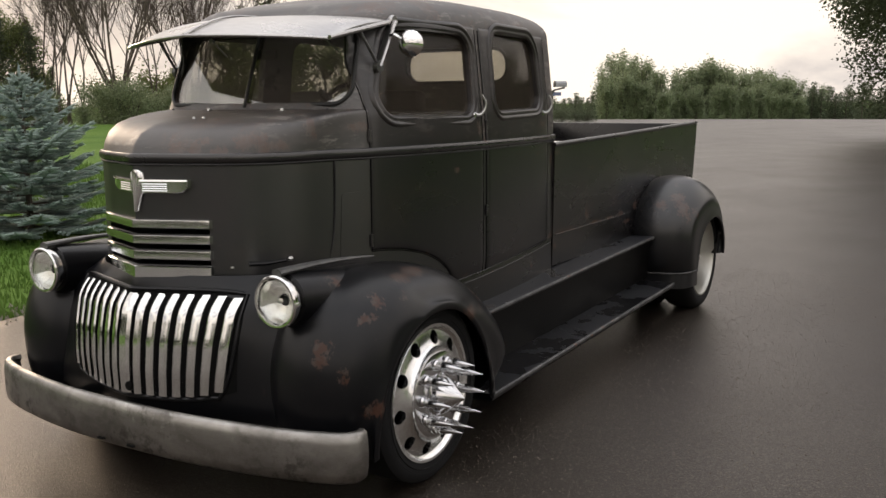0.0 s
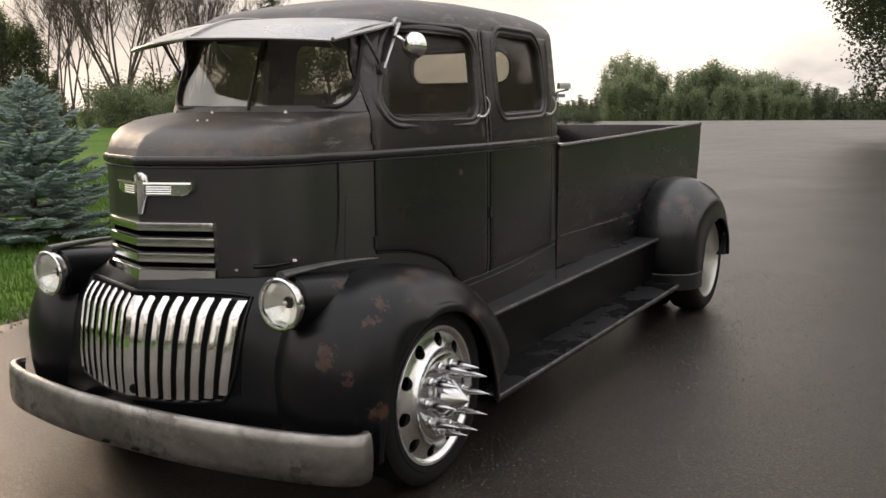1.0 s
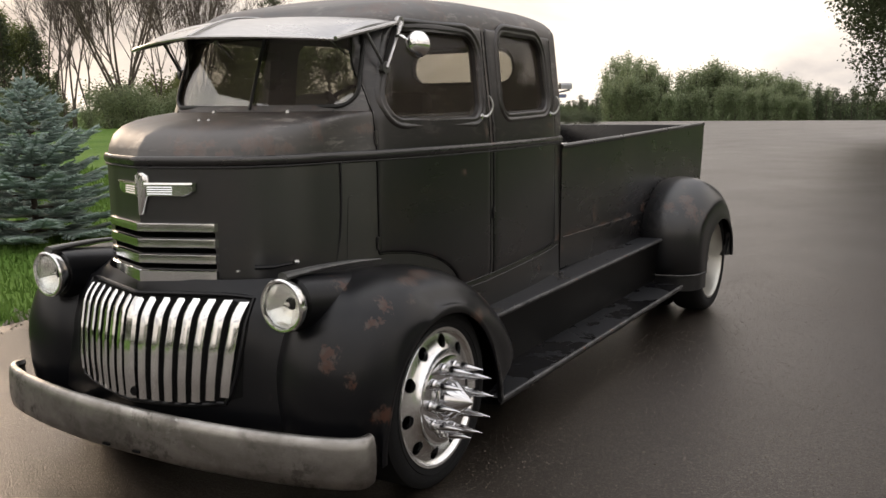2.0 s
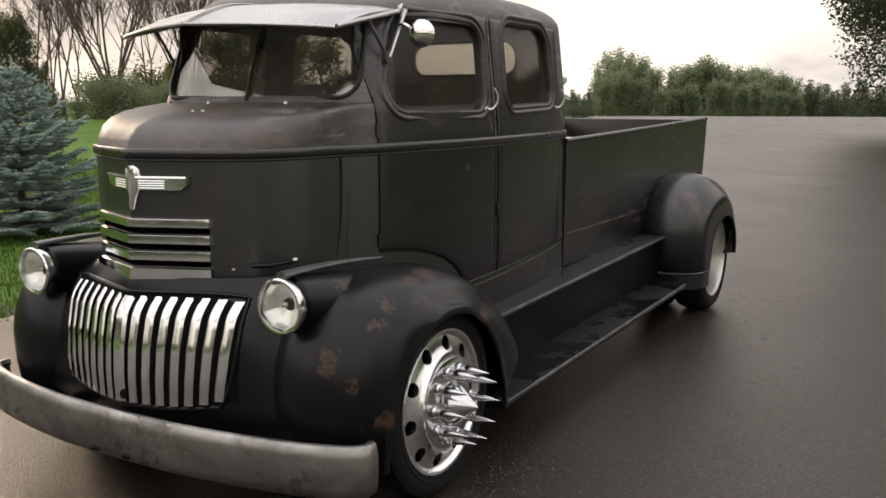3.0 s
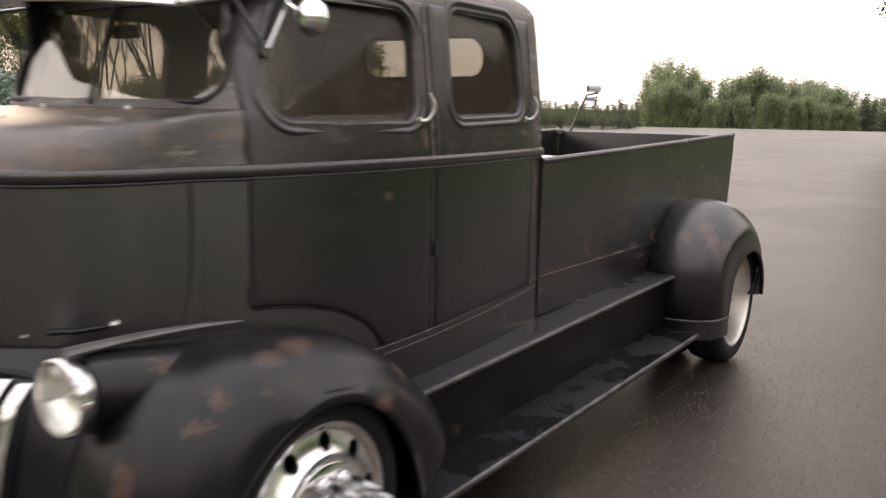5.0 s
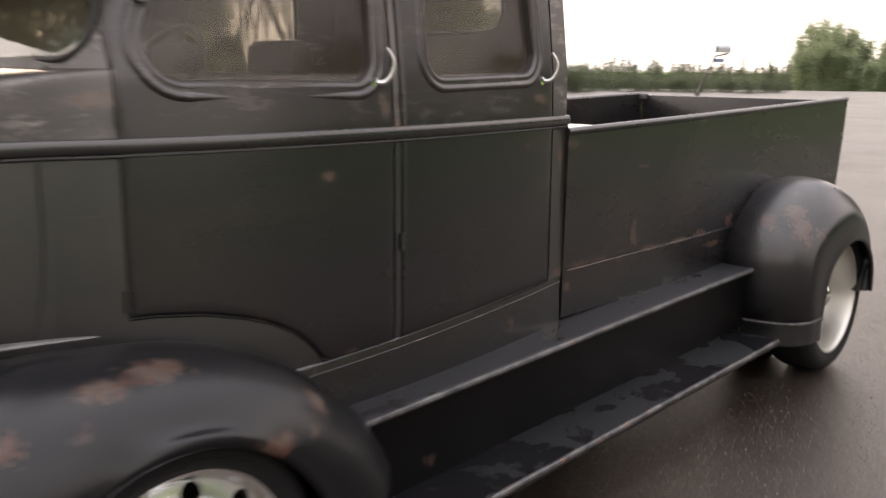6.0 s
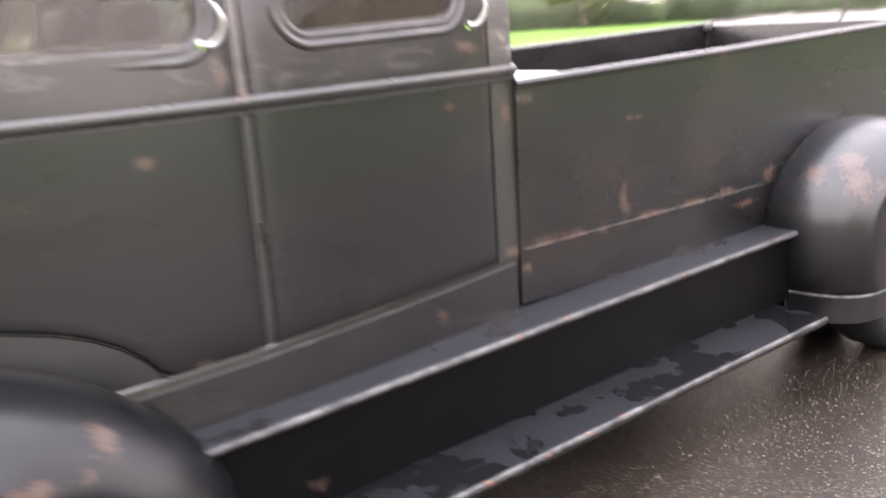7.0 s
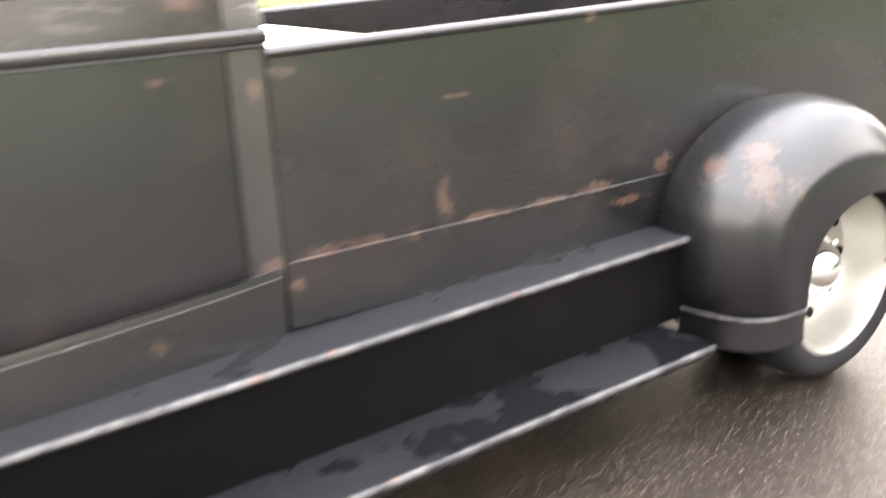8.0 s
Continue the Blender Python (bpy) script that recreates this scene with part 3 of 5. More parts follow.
WIN_FRONT = [(-0.118, 1.540), (0.598, 1.534), (0.612, 1.924), (0.028, 1.924)]
WIN_REAR = [(0.836, 1.548), (1.428, 1.562), (1.398, 1.948), (0.848, 1.950)]
WIN_FRONT_R, WIN_REAR_R = (0.09, 0.07, 0.10, 0.09), (0.07, 0.07, 0.12, 0.08)
cut_front, cut_rear = [rounded(corners, radii) for corners, radii in ((WIN_FRONT, WIN_FRONT_R), (WIN_REAR, WIN_REAR_R))]
cut_screen = rounded([(-0.548, 1.597), (0.548, 1.597), (0.520, 1.905), (-0.520, 1.905)], (0.07, 0.07, 0.05, 0.05))
cut_back = rounded([(-0.36, 1.725), (0.36, 1.725), (0.36, 1.915), (-0.36, 1.915)], 0.085)


def grown(outline, d):
    p = np.array(outline)
    t = np.roll(p, -1, 0) - np.roll(p, 1, 0)
    t /= np.linalg.norm(t, axis=1)[:, None]
    nrm = np.stack([t[:, 1], -t[:, 0]], 1)
    if ((p + nrm * 0.01 - p.mean(0)) ** 2).sum() < ((p - p.mean(0)) ** 2).sum():
        nrm = -nrm
    return [tuple(q) for q in p + nrm * d]


shell = carved(outer, [hollow, prism(cut_front, "x", -1, 1), prism(cut_rear, "x", -1, 1), prism(cut_screen, "y", -0.5, 0.25), prism(cut_back, "y", 1.35, 1.9)]
               + [prism([(-0.296, a), (0.296, a), (0.296, b), (-0.296, b)], "y", -1.0, -0.70) for a, b in ((1.079, 1.102), (1.016, 1.038), (0.953, 0.974))])
cab = part("cab_body", shell, M_CAB, truck, "satin black cab with rust and faded primer patches", angle=40)


def door_skin(y0, y1, z0, z1, window, lower=None):
    """A door's outer panel, a little proud of the cab, with rounded edges and its window hole."""
    ys, zs = [np.concatenate([[a, a + 0.006], np.linspace(a + 0.014, b - 0.014, n), [b - 0.006, b]]) for a, b, n in ((y0, y1, 28), (z0, z1, 38))]
    outer_rows, inner = [], []
    for i, z in enumerate(zs):
        a, b = [], []
        for j, y in enumerate(ys):
            zz = z
            if lower:
                low = lower(y)
                zz = low + (z - z0) * (z1 - low) / (z1 - z0)
            x = side_x(y, zz)
            edge = min(i, j, len(zs) - 1 - i, len(ys) - 1 - j)
            a.append((x + (-0.001, 0.005, 0.0068)[min(edge, 2)], y, zz))
            b.append((x - 0.012, y, zz))
        outer_rows.append(a), inner.append(b)
    return carved(slab(outer_rows, inner), [prism(grown(window, 0.016), "x", 0.3, 1.0)])


def door_low(y):
    return 0.717 + 0.0475 * (y - 0.33)


def arch(y):
    """The front door's lower edge, lifted over the wheel arch."""
    return float(np.interp(y, [-0.30, -0.10, 0.03, 0.15, 0.23, 0.30, 0.35, 0.385, 0.40], [0.95, 0.947, 0.932, 0.902, 0.872, 0.832, 0.79, 0.75, 0.722])) if y < 0.40 else door_low(y)


for name, (y0, y1), window, lower in (("front_door", (-0.155, 0.672), cut_front, arch), ("rear_door", (0.712, 1.545), cut_rear, door_low)):
    me = door_skin(y0, y1, 0.715, 1.965, window, lower)
    for sgn in (1, -1):
        bm = bmesh.new()
        bm.from_mesh(me)
        if sgn < 0:
            mirror(bm, keep=False)
        door = part(name, bm, M_DOOR, truck, "satin black door skin with worn edges", angle=40)
        # window moulding: a bevel up from the glass, a shallow groove and an outer ridge
        rows = [[(sgn * (side_x(u, v) + lift), u, v) for u, v in grown(window, grow)] for grow, lift in
                ((-0.003, -0.026), (0.000, -0.006), (0.003, 0.003), (0.008, 0.0080), (0.017, 0.0090), (0.024, 0.0062), (0.030, 0.0105), (0.037, 0.0145), (0.044, 0.0138), (0.051, 0.0080), (0.055, 0.003))]
        part("window_moulding", skin(rows, closed=True), M_DOOR, door, angle=60)
        # dark shut line in the gap round the door
        low = lower or (lambda y: 0.715)
        line = [(y0 - 0.004, z) for z in np.linspace(1.95, low(y0), 24)] + [(y, low(y) - 0.004) for y in np.linspace(y0, y1, 40)] + [(y1 + 0.004, z) for z in np.linspace(low(y1), 1.95, 24)]
        part("shut_line", tube([(sgn * (side_x(y, z) + 0.0012), y, z) for y, z in line], 0.0024, sides=6), M_BLACK, door)
        # latch and hinges
        hy = {"front_door": 0.635, "rear_door": 1.50}[name]
        hz = 1.545
        hx = side_x(hy, hz)
        bow = [(sgn * (hx + dx), hy + dy, hz + dz) for dx, dy, dz in ((0.010, -0.030, -0.012), (0.026, -0.010, -0.010), (0.040, 0.006, 0.015), (0.044, 0.010, 0.045), (0.038, 0.002, 0.072), (0.030, -0.006, 0.088))]
        handle = part("handle", tube(spline(bow, 16), list(np.linspace(0.0085, 0.005, 16))), M_HANDLE, door, "worn chrome curved door handle")
        part("escutcheon", lathe([(0.0, 0.0), (0.016, 0.0), (0.014, 0.009), (0.0, 0.010)], (sgn * (hx + 0.004), hy - 0.035, hz - 0.012), "x", 16), M_CHROME, handle)
        for hy2, hz2 in (((-0.16, 1.455), (-0.165, 0.995)) if name == "front_door" else ((0.712, 1.475), (0.705, 1.045))):
            x = side_x(hy2, hz2)
            part("hinge", tube([(sgn * (x + 0.006), hy2, hz2 - 0.028), (sgn * (x + 0.006), hy2, hz2 + 0.028)], 0.0075), M_BELT, door)
        # door glass
        line = grown(window, 0.004)
        a = [(sgn * (side_x(u, v) - 0.022), u, v) for u, v in line]
        bm = skin([a, [(x - sgn * 0.004, u, v) for x, u, v in a]], closed=True, caps=True)
        pane = part("pane", bm, M_GLASS, door, "clear side window glass", smooth=False)
        pane.visible_shadow = False
    bpy.data.meshes.remove(me)

# belt line round the cab; a black tube gives the crease below its shade
for z, lift, rad, name in ((BELT + 0.004, 0.006, 0.0095, "belt_moulding"), (BELT - 0.021, 0.003, 0.0055, "belt_crease_shade")):
    line = ring(z, -lift, 70)
    part(name, tube([(x, y, z) for x, y in line], rad, closed=True, sides=12, squash=2.0 if name == "belt_moulding" else 1.0), M_BELT if name == "belt_moulding" else M_RUBBER, truck)

# lower sill under the doors
for sgn in (1, -1):
    pts = [[(sgn * (side_x(y, 0.8) + d), y, door_low(y) - 0.008 + z if z > -0.1 else 0.56) for y in np.linspace(0.05, 1.64, 28)] for d, z in ((-0.03, 0.030), (-0.002, 0.006), (0.0005, -0.008), (0.0015, -0.030), (0.0020, -0.06), (0.003, -0.09), (0.006, -0.2), (-0.03, -0.3))]
    part("sill", skin(pts), M_BED, truck)
    for drop, rad in ((0.028, 0.0028),):
        part("sill_bead", tube([(sgn * (side_x(y, 0.8) + 0.0015), y, door_low(y) - drop) for y in np.linspace(0.28, 1.64, 24)], rad, sides=6), M_SILL, truck)
    # hood and cowl seam, with the access panel's raised outline
    seam = [(sgn * side_seam, y, z) for side_seam, y, z in ((0.470, -0.255, 1.575), (0.520, -0.30, 1.50), (0.552, -0.325, 1.43), (0.566, -0.335, 1.36), (0.566, -0.335, 1.2), (0.562, -0.345, 1.05), (0.55, -0.37, 0.92))]
    part("cowl_seam", tube(spline(seam, 30), 0.004, sides=6), M_RUBBER, truck)
    panel = rounded([(-0.315, 0.90), (-0.20, 0.90), (-0.20, 1.215), (-0.300, 1.215)], 0.02, 5)
    bm = prism(panel, "x", 0.0, 0.004)
    for v in bm.verts:
        v.co.x = sgn * (side_x(v.co.y, 1.0) + (0.0022 if v.co.x > 0.001 else -0.004))
    part("access_panel", bm, M_CAB, truck, angle=20)

# windscreen: two panes, centre bar, rubber surround
def screen_y(x, z):
    k = (z - COWL) / (EAVE - COWL)
    return float(np.interp(abs(x), [g[0] for g in GLASS[:6]], [g[1] for g in GLASS[:6]])) + 0.15 * k


rim = grown(cut_screen, 0.006)
screen = part("windscreen_surround", tube([(x, screen_y(x, z) - 0.004, z) for x, z in rim], 0.010, closed=True), M_RUBBER, truck)
for sgn in (1, -1):
    cols, zs2 = np.linspace(0.004, 0.55, 14), np.linspace(1.589, 1.912, 6)
    bm = slab(*[[[(sgn * x, screen_y(x, z) + d, z) for x in cols] for z in zs2] for d in (0.010, 0.015)])
    pane = part("windscreen_pane", bm, M_SCREEN, screen, "clear windscreen glass")
    pane.visible_shadow = False
part("centre_bar", tube([(0, screen_y(0, 1.58) - 0.004, 1.58), (0, screen_y(0, 1.92) - 0.004, 1.92)], 0.008), M_RUBBER, screen)
for x in (-0.30, 0.36):
    wiper = part("wiper", tube([(x, screen_y(x, 1.895) - 0.02, 1.895), (x + 0.05, screen_y(x, 1.86) - 0.018, 1.862), (x + 0.12, screen_y(x, 1.81) - 0.012, 1.815)], 0.0035, sides=6), M_HANDLE, screen, "thin metal wiper arm")
    part("wiper_pivot", lathe([(0, 0), (0.011, 0), (0.008, 0.016), (0, 0.018)], (x, screen_y(x, 1.895) - 0.03, 1.895), "y", 12), M_HANDLE, wiper)
part("inside_mirror", box(-0.07, 0.07, screen_y(0, 1.83) + 0.05, screen_y(0, 1.83) + 0.065, 1.80, 1.845, 0.006), M_RUBBER, screen)
for x in (-0.16, 0.28):
    part("cowl_knob", lathe([(0, 0), (0.011, 0), (0.008, 0.014), (0, 0.017)], (x, -0.33, 1.562), "z", 12), M_HANDLE, screen)
back_line = grown(cut_back, 0.006)
rear_win = part("rear_window_surround", tube([(x, 1.676 - 0.04 * (z - COWL) / 0.35 - 0.03 * abs(x) ** 2, z) for x, z in back_line], 0.012, closed=True), M_RUBBER, truck)
bm = skin([[(x, 1.648, z) for x, z in back_line], [(x, 1.653, z) for x, z in back_line]], closed=True, caps=True)
pane = part("pane", bm, M_GLASS, rear_win, "clear rear window glass", smooth=False)
pane.visible_shadow = False

# cabin inside
part("cabin_floor", box(-0.62, 0.62, -0.2, 1.6, 0.70, 0.74, 0.005), M_TRIM, truck)
dash_rows = [[(x, y + 0.03 * abs(x), z) for x in np.linspace(-0.58, 0.58, 24)] for y, z in ((-0.20, 1.564), (-0.10, 1.572), (-0.02, 1.566), (0.02, 1.545), (0.02, 1.40), (0.0, 1.34))]
part("dashboard", skin(dash_rows), M_TRIM, truck, "dark painted metal dashboard")
for y, name in ((0.32, "front_seat"), (1.18, "rear_seat")):
    for x in (-0.30, 0.30):
        seat = part(name, box(x - 0.26, x + 0.26, y - 0.18, y + 0.22, 1.00, 1.18, 0.05, 3), M_SEAT, truck, "dark vinyl seat")
        part("backrest", box(x - 0.25, x + 0.25, y + 0.20, y + 0.32, 1.10, 1.53, 0.05, 3), M_SEAT, seat)
        if name == "front_seat":
            part("headrest", box(x - 0.13, x + 0.13, y + 0.22, y + 0.31, 1.545, 1.66, 0.04, 3), M_SEAT, seat)
wheel_c, tilt = Vector((0.22, 0.18, 1.535)), Matrix.Rotation(radians(-35), 3, "X")
steer = part("steering_wheel", tube([wheel_c + tilt @ Vector((0.19 * math.cos(a), 0, 0.19 * math.sin(a))) for a in np.linspace(0, 2 * math.pi, 40, endpoint=False)], 0.012, closed=True), M_RUBBER, truck, "black steering wheel")
for a in (0.5, 2.6, 4.7):
    part("spoke", tube([wheel_c, wheel_c + tilt @ Vector((0.19 * math.cos(a), 0, 0.19 * math.sin(a)))], 0.008, sides=6), M_RUBBER, steer)
part("steering_column", tube([wheel_c, wheel_c + tilt @ Vector((0, -0.20, 0))], 0.016), M_RUBBER, steer)

# visor over the windscreen: bent sheet with a centre fold, side brackets
VISOR = {"back": [(0, -0.17, 1.985), (0.30, -0.10, 1.985), (0.52, -0.02, 1.972), (0.610, 0.035, 1.958)],
         "front": [(0, -0.615, 1.882), (0.25, -0.555, 1.876), (0.48, -0.465, 1.866), (0.598, -0.400, 1.858)]}
vb, vf = spline(VISOR["back"], 14), spline(VISOR["front"], 14)
top_rows = []
for k in np.linspace(0, 1, 9):
    row = vb + (vf - vb) * k
    row = row.copy()
    row[:, 2] += 0.030 * math.sin(math.pi * k)
    row[-1, 2] -= 0.012 * math.sin(math.pi * k)
    top_rows.append(np.vstack([row[:0:-1] * (-1, 1, 1), row]))
low_rows = [r - np.array((0, 0, 0.007)) for r in top_rows]
visor = part("sun_visor", slab(top_rows, low_rows), M_VISOR, truck, "brushed aluminium outside sun visor with a centre fold", angle=20)
part("visor_lip", tube([tuple(p) for p in np.vstack([vf[:0:-1] * (-1, 1, 1), vf])], 0.007, sides=8), M_VISOR, visor)
part("centre_rib", tube([(0, y, z + 0.006) for _, y, z in [top_rows[i][13] for i in range(9)]], 0.008, sides=6, squash=0.5), M_VISOR, visor)
for sgn in (1, -1):
    foot = (sgn * 0.622, -0.080, 1.755)
    knob = (sgn * 0.620, 0.040, 1.955)
    arm = part("bracket", tube([foot, knob], [0.019, 0.024], squash=0.45), M_VISOR, visor, "grey metal visor bracket")
    part("strut", tube([foot, (sgn * 0.610, -0.20, 1.905)], 0.007), M_FIN, arm)
    part("side_bar", tube([knob, (sgn * 0.606, -0.40, 1.862)], 0.010), M_VISOR, arm)
    part("hinge_disc", lathe([(0, 0.012), (0.024, 0.012), (0.028, 0.0), (0.024, -0.012), (0, -0.012)], knob, "x", 20), M_VISOR, arm)
    part("foot_boss", lathe([(0, 0.012), (0.026, 0.010), (0.026, -0.010), (0, -0.012)], foot, "x", 20), M_FIN, arm)

# round mirror on the driver's pillar
mc = Vector((0.735, 0.005, 1.852))
mirror_arm = part("mirror_arm", tube(spline([(0.622, 0.0, 1.885), (0.66, -0.015, 1.892), (0.685, -0.01, 1.878), (0.692, 0.0, 1.856), (0.715, 0.01, 1.852)], 18), 0.007), M_CHROME, truck, "chrome mirror arm")
bm = lathe([(0, -0.030), (0.022, -0.028), (0.042, -0.016), (0.054, 0.0), (0.058, 0.006), (0.055, 0.009), (0.0, 0.010)], (0, 0, 0), "y", 32)
bm.transform(Matrix.Translation(mc) @ Matrix.Rotation(radians(12), 4, "Z"))
part("mirror_head", bm, M_CHROME, mirror_arm, "round chrome mirror head")

# ---- nose: apron, grille, chrome bars, emblem, bumper, headlamps ----
APRON = [  # height, forward points (x, y) of the half plan between the fenders
    (0.915, [(0, -0.935), (0.15, -0.880), (0.30, -0.828), (0.44, -0.735), (0.56, -0.60), (0.66, -0.52)]),
    (0.875, [(0, -0.955), (0.15, -0.905), (0.31, -0.850), (0.46, -0.770), (0.58, -0.66), (0.68, -0.58)]),
    (0.845, [(0, -0.975), (0.16, -0.930), (0.32, -0.880), (0.48, -0.812), (0.60, -0.72), (0.70, -0.66)]),
    (0.78, [(0, -1.005), (0.16, -0.965), (0.33, -0.912), (0.49, -0.846), (0.60, -0.775), (0.72, -0.74)]),
    (0.66, [(0, -1.030), (0.16, -0.992), (0.33, -0.942), (0.48, -0.880), (0.60, -0.82), (0.74, -0.79)]),
    (0.54, [(0, -1.038), (0.16, -1.002), (0.32, -0.955), (0.47, -0.900), (0.60, -0.845), (0.76, -0.815)]),
    (0.42, [(0, -1.035), (0.15, -1.002), (0.30, -0.960), (0.45, -0.912), (0.60, -0.86), (0.76, -0.825)]),
    (0.34, [(0, -1.010), (0.15, -0.980), (0.30, -0.945), (0.45, -0.905), (0.60, -0.86), (0.76, -0.825)]),
    (0.28, [(0, -0.93), (0.15, -0.91), (0.30, -0.88), (0.45, -0.85), (0.60, -0.81), (0.76, -0.78)])]
APRON = [(z, [(x, y + 0.024 * (1 - x / 0.8)) if z < 0.87 else (x, y) for x, y in half]) for z, half in APRON]
apron_rows = []
for z, half in APRON:
    h = spline(half, 24)
    apron_rows.append([(x, y, z) for x, y in np.vstack([h[:0:-1] * (-1, 1), h])])
apron = part("grille_shell", skin(apron_rows), M_FENDER, truck, "satin black grille shell", angle=60)
_az = np.array([a[0] for a in APRON])[::-1]
_ay = [spline(a[1], 40) for a in APRON][::-1]


def apron_y(x, z):
    col = [np.interp(abs(x), p[:, 0], p[:, 1]) for p in _ay]
    return float(np.interp(z, _az, col))


def bar_span(x):
    """Lower and upper ends of the upright grille bars."""
    u = abs(x) / 0.47
    return 0.440 + 0.045 * u ** 4, 0.842 + 0.010 * u - 0.015 * u ** 6


# near-black sheet laid on the shell as the deep shade behind the bars
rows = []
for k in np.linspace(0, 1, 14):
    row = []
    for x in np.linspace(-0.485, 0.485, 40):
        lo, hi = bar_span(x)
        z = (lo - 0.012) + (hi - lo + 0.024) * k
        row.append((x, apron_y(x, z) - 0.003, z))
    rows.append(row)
part("grille_shade_sheet", skin(rows), M_BLACK, apron, "near-black sheet standing in for the shaded opening behind the grille bars")
XS = [0.0] + [s * v for v in (0.067, 0.130, 0.193, 0.256, 0.320, 0.385, 0.449) for s in (1, -1)]
for x in XS:
    wide = 0.031 if x == 0 else 0.0185
    lo, hi = bar_span(x)
    rows = []
    for k in np.linspace(0, 1, 16):
        z = lo + (hi - lo) * k
        bend = 0.018 * max(0, (k - 0.80) / 0.20) ** 2
        xc = x * (1 - 0.06 * (1 - k) ** 1.6)
        row = []
        for dx, out_ in ((-1, -0.004), (-1, 0.018), (-0.55, 0.024), (0.55, 0.024), (1, 0.018), (1, -0.004)):
            xx = xc + dx * wide
            row.append((xx, apron_y(xx, z) - out_ + bend, z))
        rows.append(row)
    bar = part("grille_bar", skin(rows, closed=True, caps=True), M_CHROME, apron, "chrome upright grille bar" if x else "wide chrome centre grille bar with a crank hole", angle=30)
    # a black disc on the bar stands in for the hole's shade
    if x == 0:
        part("crank_hole", lathe([(0, -0.003), (0.017, -0.003), (0.019, 0.0), (0.017, 0.006)], (0.028, apron_y(0.02, 0.47) - 0.024, 0.470), "y", 20), M_BLACK, bar)

nose_h = spline(NOSE, 200)


def nose_y(x):
    i = int(np.argmax(nose_h[:, 0] > 0.55))
    return float(np.interp(abs(x), nose_h[:i, 0], nose_h[:i, 1]))


for z0, z1 in ((1.105, 1.139), (1.041, 1.076), (0.977, 1.013), (0.880, 0.950)):
    xs = np.linspace(-0.306, 0.306, 41)
    rows = [[(x, nose_y(x) - o, z + s * (z1 - z0) / 2) for x in xs] for o, s, z in [(o, s, (z0 + z1) / 2) for o, s in ((-0.004, 1), (0.014, 1), (0.0185, 0.92), (0.0190, 0.80), (0.0204, -0.90), (0.017, -1), (-0.004, -1))]]
    rows = [list(r) for r in zip(*rows)]
    part("nose_bar", skin(rows, closed=True, caps=True), M_CHROME, truck, "chrome horizontal nose bar", angle=25)

# winged emblem, drawn as plain shapes
CREST = ((1.345, 0.016), (1.332, 0.028), (1.30, 0.030), (1.26, 0.024), (1.22, 0.014), (1.178, 0.003))
crest_front = [[(x, nose_y(x) - 0.006 - 0.014 * (1 - (x / w) ** 2) - 0.10 * (1.345 - z) * (z - 1.178), z) for x in np.linspace(-w, w, 9)] for z, w in CREST]
crest_back = [[(x, nose_y(x) + 0.004, z) for x in np.linspace(-w, w, 9)] for z, w in CREST]
emblem = part("emblem", slab(crest_front, crest_back), M_CHROME, truck, "chrome winged nose emblem", angle=50)
emblem.location = (0.020, -0.001, -0.006)
for sgn in (1, -1):
    def wing(x0, x1, z0, z1, lift, name, mat, round_=0.022):
        xs = np.linspace(x0, x1, 18)

        def cut(x, z):
            u = max(0.0, ((x - x0) / (x1 - x0) - 0.72) / 0.28)
            return z + round_ * u ** 2 * (z1 - z) / (z1 - z0)

        levels = [(z0, lift * 0.6), (z0 + (z1 - z0) * 0.08, lift * 1.15), (z0 + (z1 - z0) * 0.92, lift), (z1, lift * 0.6)]
        a = [[(sgn * x, nose_y(x) - l, cut(x, z)) for x in xs] for z, l in levels]
        b = [[(sgn * x, nose_y(x) + 0.004, cut(x, z)) for x in xs] for z, l in levels]
        part(name, slab(a, b), mat, emblem, angle=20)
    wing(0.026, 0.214, 1.250, 1.304, 0.012, "wing", M_CHROME)
    wing(0.024, 0.216, 1.298, 1.307, 0.017, "wing_edge", M_CHROME, 0.0)
    for z in (1.260, 1.269, 1.278, 1.287):
        wing(0.035, 0.135, z, z + 0.004, 0.0165, "wing_rib", M_CHROME, 0.0)
for k in range(4):
    part("crest_rib", tube([(-0.018 + 0.012 * k, nose_y(0.01) - 0.017, 1.335), (-0.012 + 0.008 * k, nose_y(0.01) - 0.018, 1.25)], 0.0035, sides=6), M_CHROME, emblem)

# lip round the grille opening, hood latch lever, studs
lip_pts = [(x, apron_y(x, bar_span(x)[1] + 0.016) - 0.004, bar_span(x)[1] + 0.016) for x in np.linspace(-0.478, 0.478, 40)]
lip_pts += [(x, apron_y(x, z) - 0.004, z) for x, z in ((0.480, 0.76), (0.475, 0.66), (0.462, 0.56), (0.440, 0.485), (0.415, 0.448))]
lip_pts += [(x, apron_y(x, bar_span(x)[0] - 0.014) - 0.004, bar_span(x)[0] - 0.014) for x in np.linspace(0.39, -0.39, 30)]
lip_pts += [(x, apron_y(x, z) - 0.004, z) for x, z in ((-0.415, 0.448), (-0.440, 0.485), (-0.462, 0.56), (-0.475, 0.66), (-0.480, 0.76))]
part("opening_lip", tube(lip_pts, 0.009, closed=True), M_FENDER, apron)
lever = part("latch_lever", tube([(0.425, -0.728, 0.958), (0.470, -0.672, 0.956), (0.508, -0.598, 0.962)], [0.010, 0.008, 0.006]), M_FENDER, truck, "black hood latch lever")
part("knob", lathe([(0, 0.0), (0.010, 0.002), (0.013, 0.010), (0.009, 0.019), (0, 0.021)], (0.520, -0.585, 0.958), "z", 14), M_HANDLE, lever)
